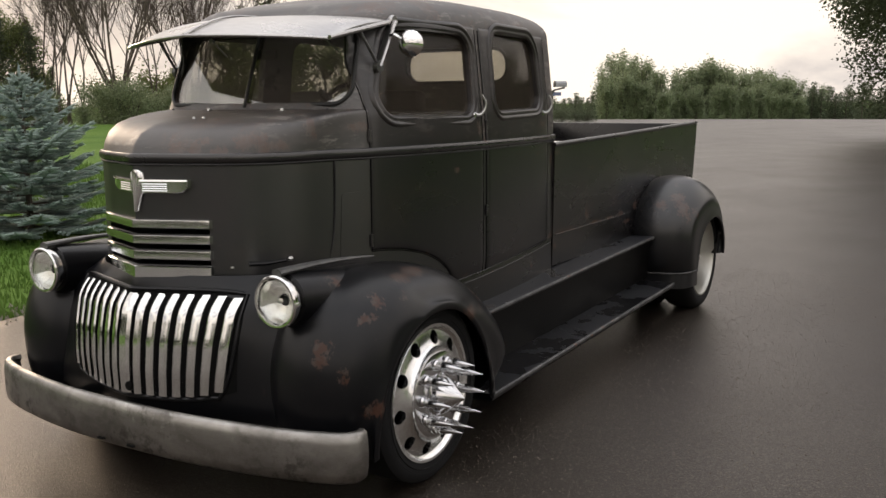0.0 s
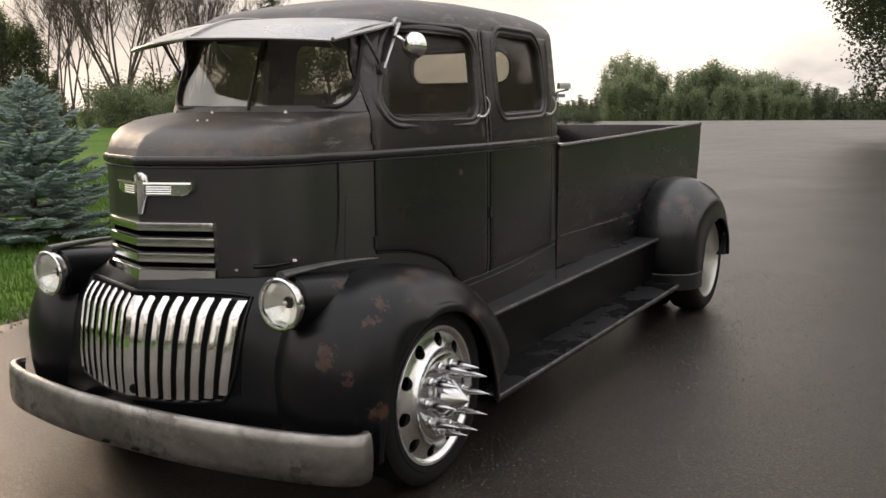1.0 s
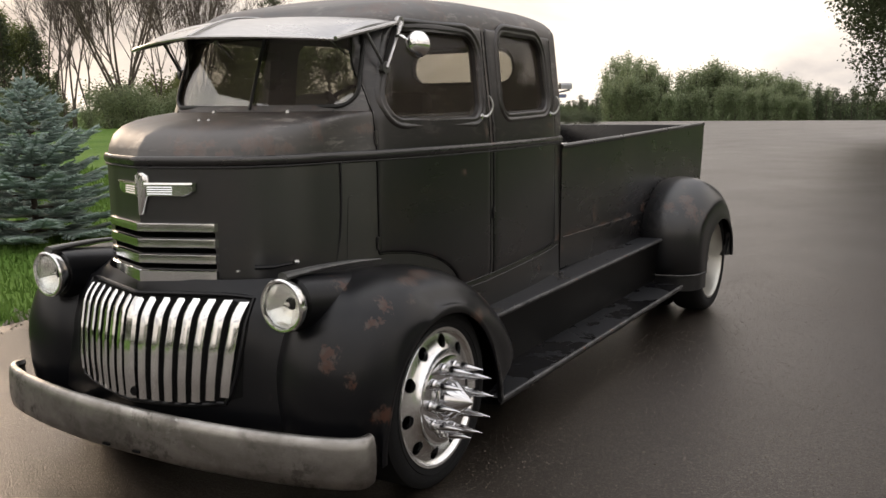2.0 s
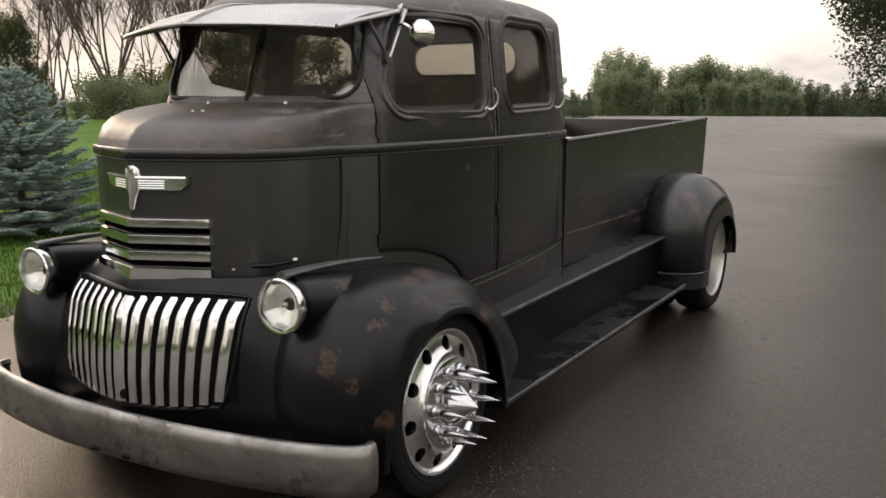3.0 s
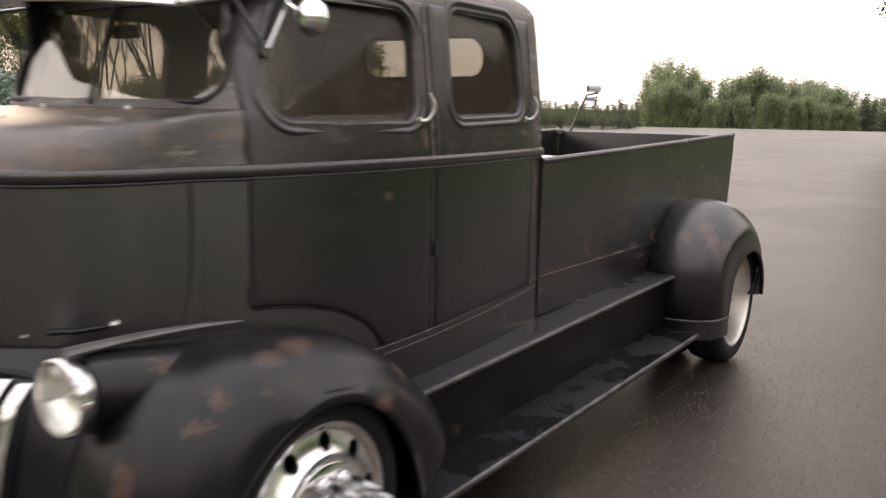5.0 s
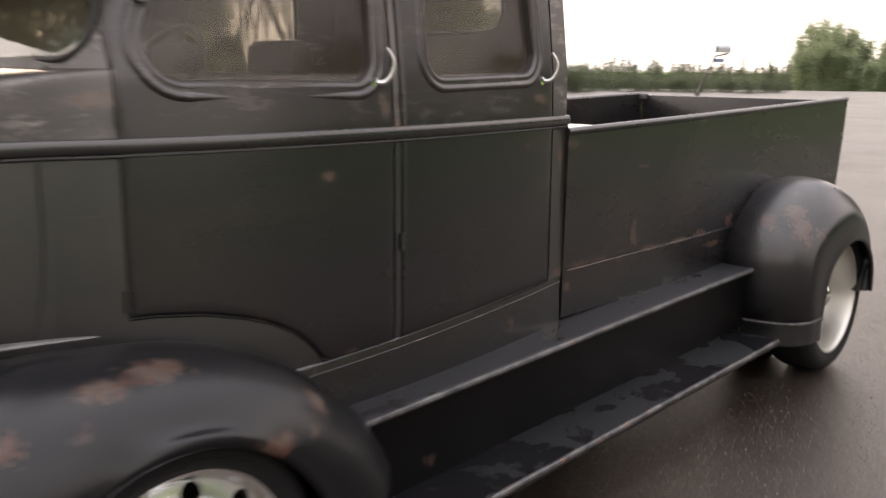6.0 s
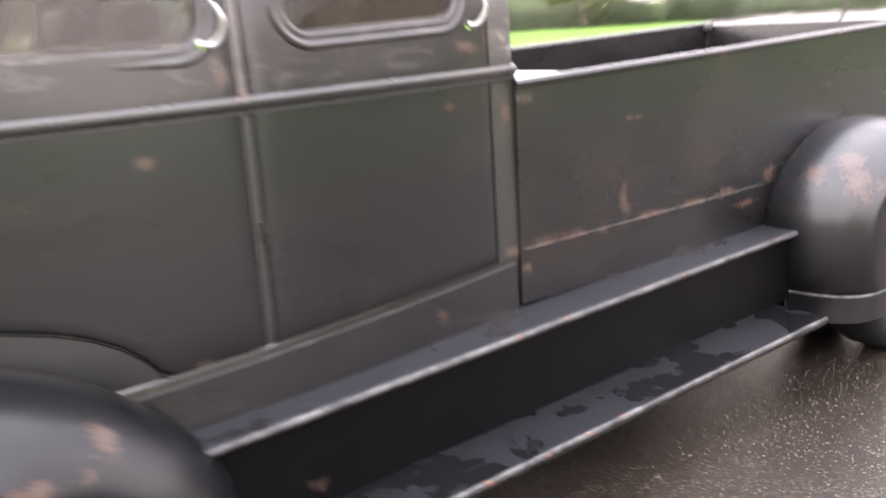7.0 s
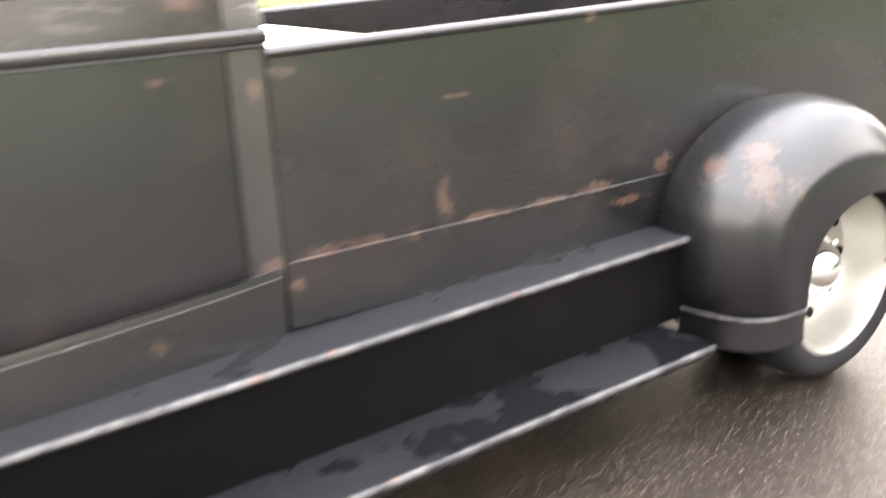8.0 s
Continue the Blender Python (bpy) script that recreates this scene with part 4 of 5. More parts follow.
part("stud", lathe([(0, 0.0), (0.008, 0.001), (0.007, 0.007), (0, 0.009)], (0.372, -0.768, 0.942), "z", 10), M_HANDLE, lever)
for x, y in ((0.085, -0.66), (0.125, -0.645)):
    part("hood_stud", lathe([(0, 0.0), (0.009, 0.001), (0.006, 0.010), (0, 0.013)], (x, y, 1.534), "z", 12), M_HANDLE, truck)

# bumper: a bowed and rounded channel
BUMP = [(0, -1.045), (0.28, -1.040), (0.54, -1.012), (0.79, -0.965), (0.945, -0.918), (1.005, -0.888), (1.036, -0.857), (1.042, -0.828), (1.036, -0.80)]
h = spline(BUMP, 34)
line = np.vstack([h[:0:-1] * (-1, 1), h])
tang = np.gradient(line, axis=0)
tang /= np.linalg.norm(tang, axis=1)[:, None]
nrm = np.stack([tang[:, 1], -tang[:, 0]], 1)
rows = []
for (x, y), (nx, ny) in zip(line, nrm):
    rows.append([(x + nx * d, y + ny * d, z) for d, z in ((-0.030, 0.385), (-0.020, 0.402), (-0.004, 0.402), (0.008, 0.392), (0.014, 0.36), (0.016, 0.305), (0.014, 0.25), (0.008, 0.216), (-0.004, 0.206), (-0.030, 0.206), (-0.030, 0.23), (-0.012, 0.24), (-0.012, 0.37))])
bumper = part("front_bumper", skin(rows, closed=True, caps=True), M_BUMPER, truck, "worn blotchy bare steel front bumper", angle=50)
for x in (-0.45, 0.45):
    part("bumper_iron", box(x - 0.03, x + 0.03, -1.00, -0.70, 0.27, 0.34, 0.006), M_BLACK, bumper)
# proud black boxes drawn as the shade in two notches
for x in (-0.13, 0.05):
    part("slot", box(x - 0.020, x + 0.020, -1.0625, -1.03, 0.224, 0.231), M_BLACK, bumper)

# ---- wheels ----
FRONT_AXLE, REAR_AXLE, HUB, FRONT_HUB = -0.284, 3.60, 0.400, 0.383


def tyre_profile(width):
    w = width / 2
    return [(0.292, -w * 0.82), (0.305, -w * 0.93), (0.340, -w), (0.366, -w * 0.95), (0.388, -w * 0.80), (0.400, -w * 0.5), (0.400, 0), (0.400, w * 0.5), (0.388, w * 0.80),
            (0.366, w * 0.95), (0.340, w), (0.305, w * 0.93), (0.292, w * 0.82)]


def front_wheel(sgn):
    c = Vector((sgn * 0.895, FRONT_AXLE + 0.020, FRONT_HUB))
    tyre = part("front_wheel", lathe([(min(r, FRONT_HUB) if r < 0.39 else r - HUB + FRONT_HUB, sgn * a) for r, a in tyre_profile(0.225)], c, "x", 64), M_TYRE, truck, "low profile black tyre")
    for r in (0.322, 0.340):
        part("sidewall_rib", tube([c + Vector((sgn * 0.110, r * math.cos(a), r * math.sin(a))) for a in np.linspace(0, 2 * math.pi, 48, endpoint=False)], 0.003, closed=True, sides=5), M_TYRE, tyre)
    prof = [(0.292, -0.10), (0.297, 0.075), (0.302, 0.094), (0.296, 0.106), (0.286, 0.104), (0.279, 0.094), (0.268, 0.088), (0.235, 0.094), (0.205, 0.108), (0.196, 0.118), (0.192, 0.130),
            (0.130, 0.132), (0.126, 0.126), (0.126, 0.100), (0.19, 0.09), (0.26, 0.070), (0.262, -0.10)]
    bm = lathe([(r, sgn * a) for r, a in prof], c, "x", 80)
    holes = []
    for k in range(10):
        a = 2 * math.pi * k / 10 + 0.175
        hole = lathe([(0.0, -0.02), (0.0295, -0.02), (0.0295, 0.25), (0.0, 0.25)], (0, 0, 0), "x", 16)
        hole.transform(Matrix.Translation(c + Vector((sgn * 0.12, 0.2375 * math.cos(a), 0.2375 * math.sin(a)))) @ Matrix.Diagonal((sgn * -0.6, 1, 1, 1)))
        holes.append(hole)
    rim = part("rim", carved(bm, holes), M_WHEEL, tyre, "polished aluminium ten-hole rim", angle=30)
    part("brake_drum", lathe([(0, sgn * 0.02), (0.24, sgn * 0.02), (0.24, -sgn * 0.1), (0, -sgn * 0.1)], c, "x", 32), M_BLACK, tyre)
    flange = part("hub_cover", lathe([(r, sgn * a) for r, a in ((0.186, 0.122), (0.183, 0.131), (0.178, 0.134), (0.10, 0.136), (0.0, 0.136))], c, "x", 48), M_SPIKE, rim, "chrome hub cover")
    part("hub_spike", lathe([(r, sgn * a) for r, a in ((0.092, 0.134), (0.090, 0.142), (0.080, 0.146), (0.078, 0.172), (0.075, 0.178), (0.038, 0.222), (0.003, 0.262), (0.0, 0.264))], c, "x", 40), M_SPIKE, rim, "chrome centre cone")
    nut = lathe([(r, sgn * a) for r, a in ((0.0, 0.130), (0.0245, 0.130), (0.0245, 0.150), (0.0225, 0.154), (0.0190, 0.158), (0.0185, 0.174), (0.0200, 0.178), (0.0200, 0.184), (0.0170, 0.202), (0.0085, 0.246), (0.0010, 0.284))], (0, 0, 0), "x", 20)
    me = bpy.data.meshes.new("lug_spike")
    bmesh.ops.recalc_face_normals(nut, faces=nut.faces[:])
    nut.to_mesh(me)
    nut.free()
    for k in range(10):
        a = 2 * math.pi * k / 10 + 0.576
        ob = new("lug_spike", me)
        ob.parent = rim
        ob.location = c + Vector((0, 0.140 * math.cos(a), 0.140 * math.sin(a)))
        if not me.materials:
            finish(ob, M_SPIKE, angle=30)
            tagged(ob, "chrome spiked lug nut cover")


def rear_wheel(sgn):
    c = Vector((sgn * 0.955, REAR_AXLE, HUB))
    tyre = part("rear_wheel", lathe([(r, sgn * a) for r, a in tyre_profile(0.25)], c, "x", 64), M_TYRE, truck, "low profile black tyre")
    prof = [(0.293, -0.12), (0.297, 0.085), (0.302, 0.104), (0.297, 0.118), (0.288, 0.117), (0.281, 0.106), (0.276, 0.09), (0.262, 0.03), (0.256, -0.03), (0.245, -0.05), (0.20, -0.058), (0.12, -0.056), (0.10, -0.058), (0.10, -0.10), (0.26, -0.12)]
    rim = part("rim", lathe([(r, sgn * a) for r, a in prof], c, "x", 72), M_REARWHEEL, tyre, "pale polished deep dish rim", angle=30)
    part("hub_cap", lathe([(r, sgn * a) for r, a in ((0.13, -0.058), (0.125, -0.03), (0.105, -0.01), (0.09, 0.04), (0.05, 0.075), (0.0, 0.095))], c, "x", 40), M_CHROME, rim, "polished hub cap")
    for k in range(10):
        a = 2 * math.pi * (k + 0.5) / 10
        part("lug_nut", lathe([(r, sgn * h2) for r, h2 in ((0.017, -0.058), (0.016, -0.03), (0.008, -0.02), (0, -0.018))], c + Vector((0, 0.168 * math.cos(a), 0.168 * math.sin(a))), "x", 12), M_CHROME, rim)
    # black discs on the dish, painted shade instead of cut holes
    for k in range(10):
        a = 2 * math.pi * k / 10
        part("hand_hole", lathe([(0.024, -sgn * 0.055), (0.023, -sgn * 0.050), (0, -sgn * 0.0495)], c + Vector((0, 0.222 * math.cos(a), 0.222 * math.sin(a))), "x", 14), M_BLACK, rim)
    part("inner_tyre", lathe([(r, sgn * a) for r, a in tyre_profile(0.25)], c - Vector((sgn * 0.30, 0, 0)), "x", 48), M_TYRE, tyre)


for sgn in (1, -1):
    front_wheel(sgn)
    rear_wheel(sgn)


# ---- fenders: sections swung round the axle ----
def fender(sgn, axle, centre_z, angles, crown, lip, x_in, x_out, name, mat, label):
    """angles (degrees, 0 to the rear, 90 up) with crown radius, lip radius and outer width for each."""
    th = np.linspace(angles[0], angles[-1], 61)
    rows = []
    for t in th:
        R = float(np.interp(t, *crown)) if not callable(crown) else crown(t)
        L = float(np.interp(t, *lip))
        X = float(np.interp(t, *x_out))
        XI = float(np.interp(t, *x_in))
        w = X - XI
        sect = [(XI, R - 0.05), (XI + 0.16 * w, R - 0.012), (XI + 0.34 * w, R), (XI + 0.52 * w, R - 0.008), (XI + 0.68 * w, R - 0.032), (XI + 0.82 * w, R - 0.075),
                (XI + 0.92 * w, R - 0.13), (XI + 0.985 * w, R - 0.19 if R - 0.19 > L + 0.03 else L + 0.03), (X, L + 0.018)]
        sect = spline(sect, 22).tolist()
        sect += [(X + 0.003, L + 0.006), (X - 0.004, L - 0.004), (X - 0.016, L), (X - 0.03, L + 0.02), (X - 0.05, min(R - 0.16, L + 0.10)), (XI + 0.5 * w, R - 0.05), (XI, R - 0.08)]
        c, s = math.cos(radians(t)), math.sin(radians(t))
        rows.append([(sgn * x, axle + r * c, centre_z + r * s) for x, r in sect])
    return part(name, skin(rows), mat, truck, label, angle=50)


def smooth_curve(*pairs):
    a = [p[0] for p in pairs]
    dense = np.linspace(a[0], a[-1], 100)
    pts = spline(pairs, 200)
    order = pts[:, 0].argsort()
    return dense, np.interp(dense, pts[order, 0], pts[order, 1])


for sgn in (1, -1):
    f = fender(sgn, FRONT_AXLE, HUB, (-17, 199),
               smooth_curve((-20, 0.55), (-8, 0.70), (2, 0.785), (15, 0.73), (30, 0.648), (60, 0.550), (90, 0.525), (115, 0.592), (135, 0.640), (155, 0.628), (180, 0.590), (205, 0.575)),
               smooth_curve((-20, 0.505), (0, 0.445), (20, 0.40), (50, 0.365), (90, 0.352), (130, 0.370), (160, 0.400), (180, 0.415), (205, 0.46)),
               ((-20, 205), (0.60, 0.60)), smooth_curve((-20, 1.050), (0, 1.050), (60, 1.058), (120, 1.060), (160, 1.058), (205, 1.035)),
               "front_fender", M_FENDER, "rounded black front fender with rust patches")
    lip_line = []
    for t in np.linspace(-16, 14, 12):
        reach = float(np.interp(t, (-20, 0, 20), (0.505, 0.445, 0.40)))
        lip_line.append((sgn * 1.0515, FRONT_AXLE + (reach + 0.004) * math.cos(radians(t)), HUB + (reach + 0.004) * math.sin(radians(t))))
    part("lip_edge", tube(lip_line, [0.0065] * 8 + [0.005, 0.004, 0.003, 0.002]), M_EDGE, f, "edge rubbed to bare steel")
    # teardrop fairing and fin behind the headlamp
    hc = Vector((sgn * 0.69, -0.80, 0.858))
    rows = []
    for k in np.linspace(0, 1, 18):
        cx, cy = hc.x + sgn * 0.055 * k, -0.822 + 0.58 * k
        half = 0.101 + 0.055 * math.sin(k * 1.57)
        top, cz = 0.961 - 0.056 * k ** 1.5, 0.858 - 0.06 * k
        low = cz - 0.101 - 0.16 * min(1.0, k * 2.2)
        rows.append([(cx + half * math.cos(a), cy, cz + ((top - cz) if math.sin(a) > 0 else (cz - low)) * math.sin(a)) for a in np.linspace(0, 2 * math.pi, 40, endpoint=False)])
    part("lamp_fairing", skin(rows, closed=True, caps=True), M_FENDER, f)
    fin = [(sgn * (0.690 + 0.05 * k), -0.865 + 0.56 * k, 0.968 + 0.010 * math.sin(k * 3.14) - 0.012 * k) for k in np.linspace(0, 1, 16)]
    part("fin", tube(fin, [0.026 * (1 - k) ** 0.5 * 0.55 + 0.0115 * (1 - 0.7 * k) for k in np.linspace(0, 1, 16)], sides=10, squash=0.6), M_FIN, f, "worn grey fin over the headlamp")
    lamp = part("headlamp", lathe([(0.0, 0.02), (0.07, 0.015), (0.092, -0.03), (0.101, -0.055), (0.104, -0.068), (0.103, -0.078), (0.097, -0.084), (0.090, -0.083), (0.0885, -0.074), (0.0878, -0.060), (0.078, -0.030), (0.04, -0.008), (0.0, -0.004)], hc, "y", 48), M_CHROME, truck, "round sealed beam headlamp with chrome ring")
    part("lens", lathe([(0.0, -0.094), (0.025, -0.093), (0.055, -0.088), (0.080, -0.078), (0.0885, -0.071), (0.0880, -0.067), (0.078, -0.074), (0.054, -0.084), (0.025, -0.089), (0.0, -0.090)], hc, "y", 40), M_LENS, lamp, "clear fluted lens")
    part("reflector", lathe([(0.0872, -0.066), (0.074, -0.047), (0.050, -0.030), (0.022, -0.021), (0.0, -0.019)], hc, "y", 9), M_REFLECTOR, lamp, "faceted bright reflector", smooth=False)
    part("bulb", lathe([(0, -0.060), (0.008, -0.056), (0.010, -0.040), (0, -0.033)], hc, "y", 12), M_CHROME, lamp)
    part("ring_clip", box(hc.x + sgn * 0.100 - 0.006, hc.x + sgn * 0.100 + 0.012, hc.y - 0.080, hc.y - 0.060, hc.z - 0.008, hc.z + 0.008, 0.003), M_CHROME, lamp)

    r = fender(sgn, REAR_AXLE, HUB, (-2, 191),
               smooth_curve((-5, 0.415), (0, 0.422), (30, 0.512), (60, 0.588), (90, 0.628), (120, 0.652), (145, 0.665), (165, 0.615), (180, 0.570), (196, 0.520)),
               smooth_curve((-5, 0.335), (0, 0.335), (40, 0.325), (90, 0.315), (140, 0.290), (165, 0.262), (180, 0.250), (196, 0.252)),
               ((-5, 196), (0.66, 0.66)), smooth_curve((-5, 1.140), (30, 1.148), (90, 1.145), (140, 1.12), (180, 1.105), (196, 1.10)),
               "rear_fender", M_REAR, "rounded black rear fender with rust patches")

    # rounded skirt below the fender, with a rubbed lip over it
    plan = spline([(0.80, 3.055), (0.94, 3.075), (1.035, 3.125), (1.085, 3.21), (1.098, 3.30), (1.100, 3.345)], 20)
    walls = [[[(sgn * (x - d), y + d, z) for x, y in plan] for z in (0.228, 0.240, 0.29, 0.345)] for d in (0.0, 0.018)]
    part("lower_skirt", slab(*walls), M_REAR, r)
    part("lower_lip", tube([(sgn * (x + 0.003), y - 0.003, 0.343) for x, y in plan], 0.008), M_EDGE, r)
    # running boards: upper step and lower board, wet from rain
    ys = np.linspace(0.10, 3.02, 44)
    zs_up = lambda y: 0.5685 + (y - 0.432) * 0.0205
    rows = [[(sgn * x, y, zs_up(y) + dz) for y in ys] for x, dz in ((0.60, -0.004), (0.845, 0.0), (0.858, -0.001), (0.866, -0.008), (0.867, -0.018), (0.860, -0.026), (0.845, -0.028))]
    step = part("upper_step", skin(rows), M_STEP, truck, "black steel step beaded with rain", angle=40)
    part("step_edge", tube([(sgn * 0.861, y, zs_up(y) - 0.012) for y in ys], 0.0115, sides=10), M_EDGE, step, "edge rubbed to bare steel")
    zs_lo = lambda y: 0.255 + (y - 0.226) * 0.0185
    ys2 = np.linspace(0.20, 2.955, 40)
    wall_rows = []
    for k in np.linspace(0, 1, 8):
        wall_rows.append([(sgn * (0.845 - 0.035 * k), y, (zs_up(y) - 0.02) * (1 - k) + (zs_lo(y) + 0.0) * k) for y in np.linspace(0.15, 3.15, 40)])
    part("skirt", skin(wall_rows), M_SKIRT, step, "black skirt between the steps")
    rows = [[(sgn * x, y, zs_lo(y) + dz) for y in ys2] for x, dz in ((0.78, 0.0), (0.95, -0.002), (1.02, -0.002), (1.034, -0.002), (1.043, -0.010), (1.044, -0.026), (1.036, -0.038), (0.80, -0.045))]
    board = part("running_board", skin(rows), M_WET, truck, "black steel running board with pools of rain", angle=40)
    part("board_edge", tube([(sgn * 1.038, y, zs_lo(y) - 0.012) for y in ys2], 0.012, sides=10), M_EDGE, board, "edge rubbed to bare steel")

    # bed side: bowed rear edge, rolled top rail, lower bead
    zt = lambda y: 1.338 + (y - 1.64) * 0.0232
    ys3 = np.linspace(1.655, 4.56, 40)
    rows_o, rows_i = [], []
    for k in np.linspace(0, 1, 18):
        ro, ri = [], []
        for y in ys3:
            z = 0.60 + (zt(y) - 0.60) * k
            yy = 1.655 + (y - 1.655) * (1 - 0.042 * max(0, (1 - k)) ** 1.6)
            bow = 0.688 + 0.022 * min(1, (y - 1.65) / 1.0) - 0.012 * (1 - k)
            ro.append((sgn * bow, yy, z)), ri.append((sgn * (bow - 0.030), yy, z))
        rows_o.append(ro), rows_i.append(ri)
    side = part("bed_side", slab(rows_o, rows_i), M_BED, truck, "tall flat black bed side with chipped paint", angle=40)
    part("top_rail", tube([(sgn * (0.678 + 0.022 * min(1, (y - 1.65) / 1.0)), y, zt(y)) for y in ys3], 0.0165, sides=12), M_BED, side)
    part("lower_bead", tube([(sgn * (0.690 + 0.015 * min(1, (y - 1.65))), y, 0.793 + (y - 1.65) * 0.004) for y in np.linspace(1.66, 3.2, 24)], 0.0030, sides=8), M_BED, side)

part("bed_front", box(-0.67, 0.67, 1.70, 1.73, 0.62, 1.33, 0.006), M_BED, truck)
part("bed_floor", box(-0.67, 0.67, 1.72, 4.48, 0.74, 0.77, 0.004), M_BED, truck)
tailgate = part("tailgate", box(-0.665, 0.665, 4.485, 4.520, 0.66, 1.402, 0.008), M_BED, truck, "black steel tailgate")
for x in (-0.655, 0.655):
    part("latch", box(x - 0.03, x + 0.03, 4.46, 4.50, 1.375, 1.412, 0.006), M_FIN, tailgate, "small metal tailgate latch")
part("bed_lid", box(-0.655, 0.655, 1.70, 2.03, 1.318, 1.345, 0.006), M_LID, truck, "pale aluminium lid over the front of the bed")
part("chassis", box(-0.5, 0.5, -0.6, 4.4, 0.30, 0.58, 0.02), M_BLACK, truck)
for y, z in ((FRONT_AXLE, FRONT_HUB), (REAR_AXLE, HUB)):
    part("axle", tube([(-0.93, y, z), (0.93, y, z)], 0.05), M_BLACK, truck)

# ---- ground: one sheet to the horizon, level round the truck and falling away past a crest ----


def ground_z(x, y):
    d = math.hypot(x, y - 2.0)
    fall = max(0.0, d - 74.0)
    return -5.0 * (1 - math.exp(-(fall / 45.0) ** 2))


def lawn_edge(y):
    """The lawn lies on the far side of this line."""
    if y < 0:
        return -3.30 + 0.06 * y + 0.12 * math.sin(y * 0.9)
    return -3.30 - 0.20 * y + 0.12 * math.sin(y * 0.9) if y < 13 else -5.9 - 0.76 * (y - 13)


def sheet(inside, lift, name, mat, label, kind, rings, turns=180):
    bm = bmesh.new()
    rows = []
    for r in rings:
        rows.append([bm.verts.new((r * math.sin(a), 2 + r * math.cos(a), ground_z(r * math.sin(a), 2 + r * math.cos(a)) + lift)) for a in np.linspace(0, 2 * math.pi, turns, endpoint=False)])
    for a, b in zip(rows, rows[1:]):
        for i in range(turns):
            bm.faces.new((a[i], a[(i + 1) % turns], b[(i + 1) % turns], b[i]))
    bm.faces.new(rows[0])
    ob = part(name, bm, mat, None, label, angle=80)
    return tagged(ob, label, "ground", kind=kind)


rings = [1, 2, 4, 6, 8, 10, 13, 16, 20, 25, 30, 36, 42, 48, 54, 58, 62, 66, 70, 74, 78, 84, 90, 100, 110, 125, 145, 170, 210, 280, 400, 700, 1200, 2500]
sheet(None, -0.030, "ground", M_LAWN, "mown green lawn reaching to the trees", "structure", rings)

def far_side(y):
    """The asphalt's other edge."""
    return 9.0 if y < 10 else max(9.0 - 0.27 * (y - 10), 2.0) if y < 50 else 14.0


# asphalt: strips from the lawn's edge to the far kerb, following the ground
bm = bmesh.new()
ys = list(np.arange(-44, -14, 2.0)) + list(np.arange(-14, 14, 0.5)) + list(np.arange(14, 62, 2.0)) + list(np.arange(62, 92, 2.5))
rows = []
for y in ys:
    x0 = lawn_edge(y)
    xs = np.concatenate([[x0, x0 + 0.02], np.linspace(x0 + 0.25, far_side(y), 40)])
    rows.append([bm.verts.new((x, y, ground_z(x, y) + (-0.02 if i == 0 else 0.0))) for i, x in enumerate(xs)])
for a, b in zip(rows, rows[1:]):
    for i in range(len(a) - 1):
        bm.faces.new((a[i], a[i + 1], b[i + 1], b[i]))
tagged(part("road", bm, M_ASPHALT, None, "", angle=80), "damp dark asphalt drive with fine stone chippings", "road", kind="structure")


def specks(name, mat, label, category, items, kind="stuff"):
    """Many small pieces in one object. items: lists of corner points."""
    verts, faces = [], []
    for quad in items:
        n = len(verts)
        verts.extend(quad)
        faces.append(tuple(range(n, n + len(quad))))
    me = bpy.data.meshes.new(name)
    me.from_pydata([tuple(map(float, v)) for v in verts], [], faces)
    ob = new(name, me)
    me.materials.append(mat)
    return tagged(ob, label, category, kind=kind)


rng = random.Random(7)
blades = []
for _ in range(60000):
    d = 3.6 + 22 * rng.random() ** 1.7
    y = rng.uniform(-4, 12) if d < 12 else rng.uniform(-2, 22)
    x = lawn_edge(y) - 0.02 - (d - 3.6)
    if y > 13:
        continue
    h, a, w = rng.uniform(0.03, 0.09) * (1 + 0.05 * d), rng.uniform(0, 6.283), 0.006 + 0.0012 * d
    lean = (rng.uniform(-0.04, 0.04), rng.uniform(-0.04, 0.04))
    c, s = math.cos(a) * w, math.sin(a) * w
    blades.append([(x - c, y - s, -0.035), (x + c, y + s, -0.035), (x + lean[0], y + lean[1], -0.03 + h)])
specks("grass", M_GRASS, "short green lawn grass beside the drive", "grass", blades)
stones = []
for _ in range(1400):
    y = rng.uniform(-4, 9)
    x = lawn_edge(y) + rng.gauss(-0.06, 0.13)
    r = rng.uniform(0.008, 0.035)
    base = [(x + r * math.cos(a) * rng.uniform(0.7, 1.2), y + r * math.sin(a) * rng.uniform(0.7, 1.2), -0.022) for a in (0, 1.26, 2.5, 3.77, 5.0)]
    peak = (x + rng.uniform(-0.4, 0.4) * r, y + rng.uniform(-0.4, 0.4) * r, r * rng.uniform(0.5, 0.9))
    for p, q in zip(base, base[1:] + base[:1]):
        stones.append([p, q, peak])
specks("gravel", M_GRAVEL, "loose pale gravel along the edge of the asphalt", "gravel", stones)

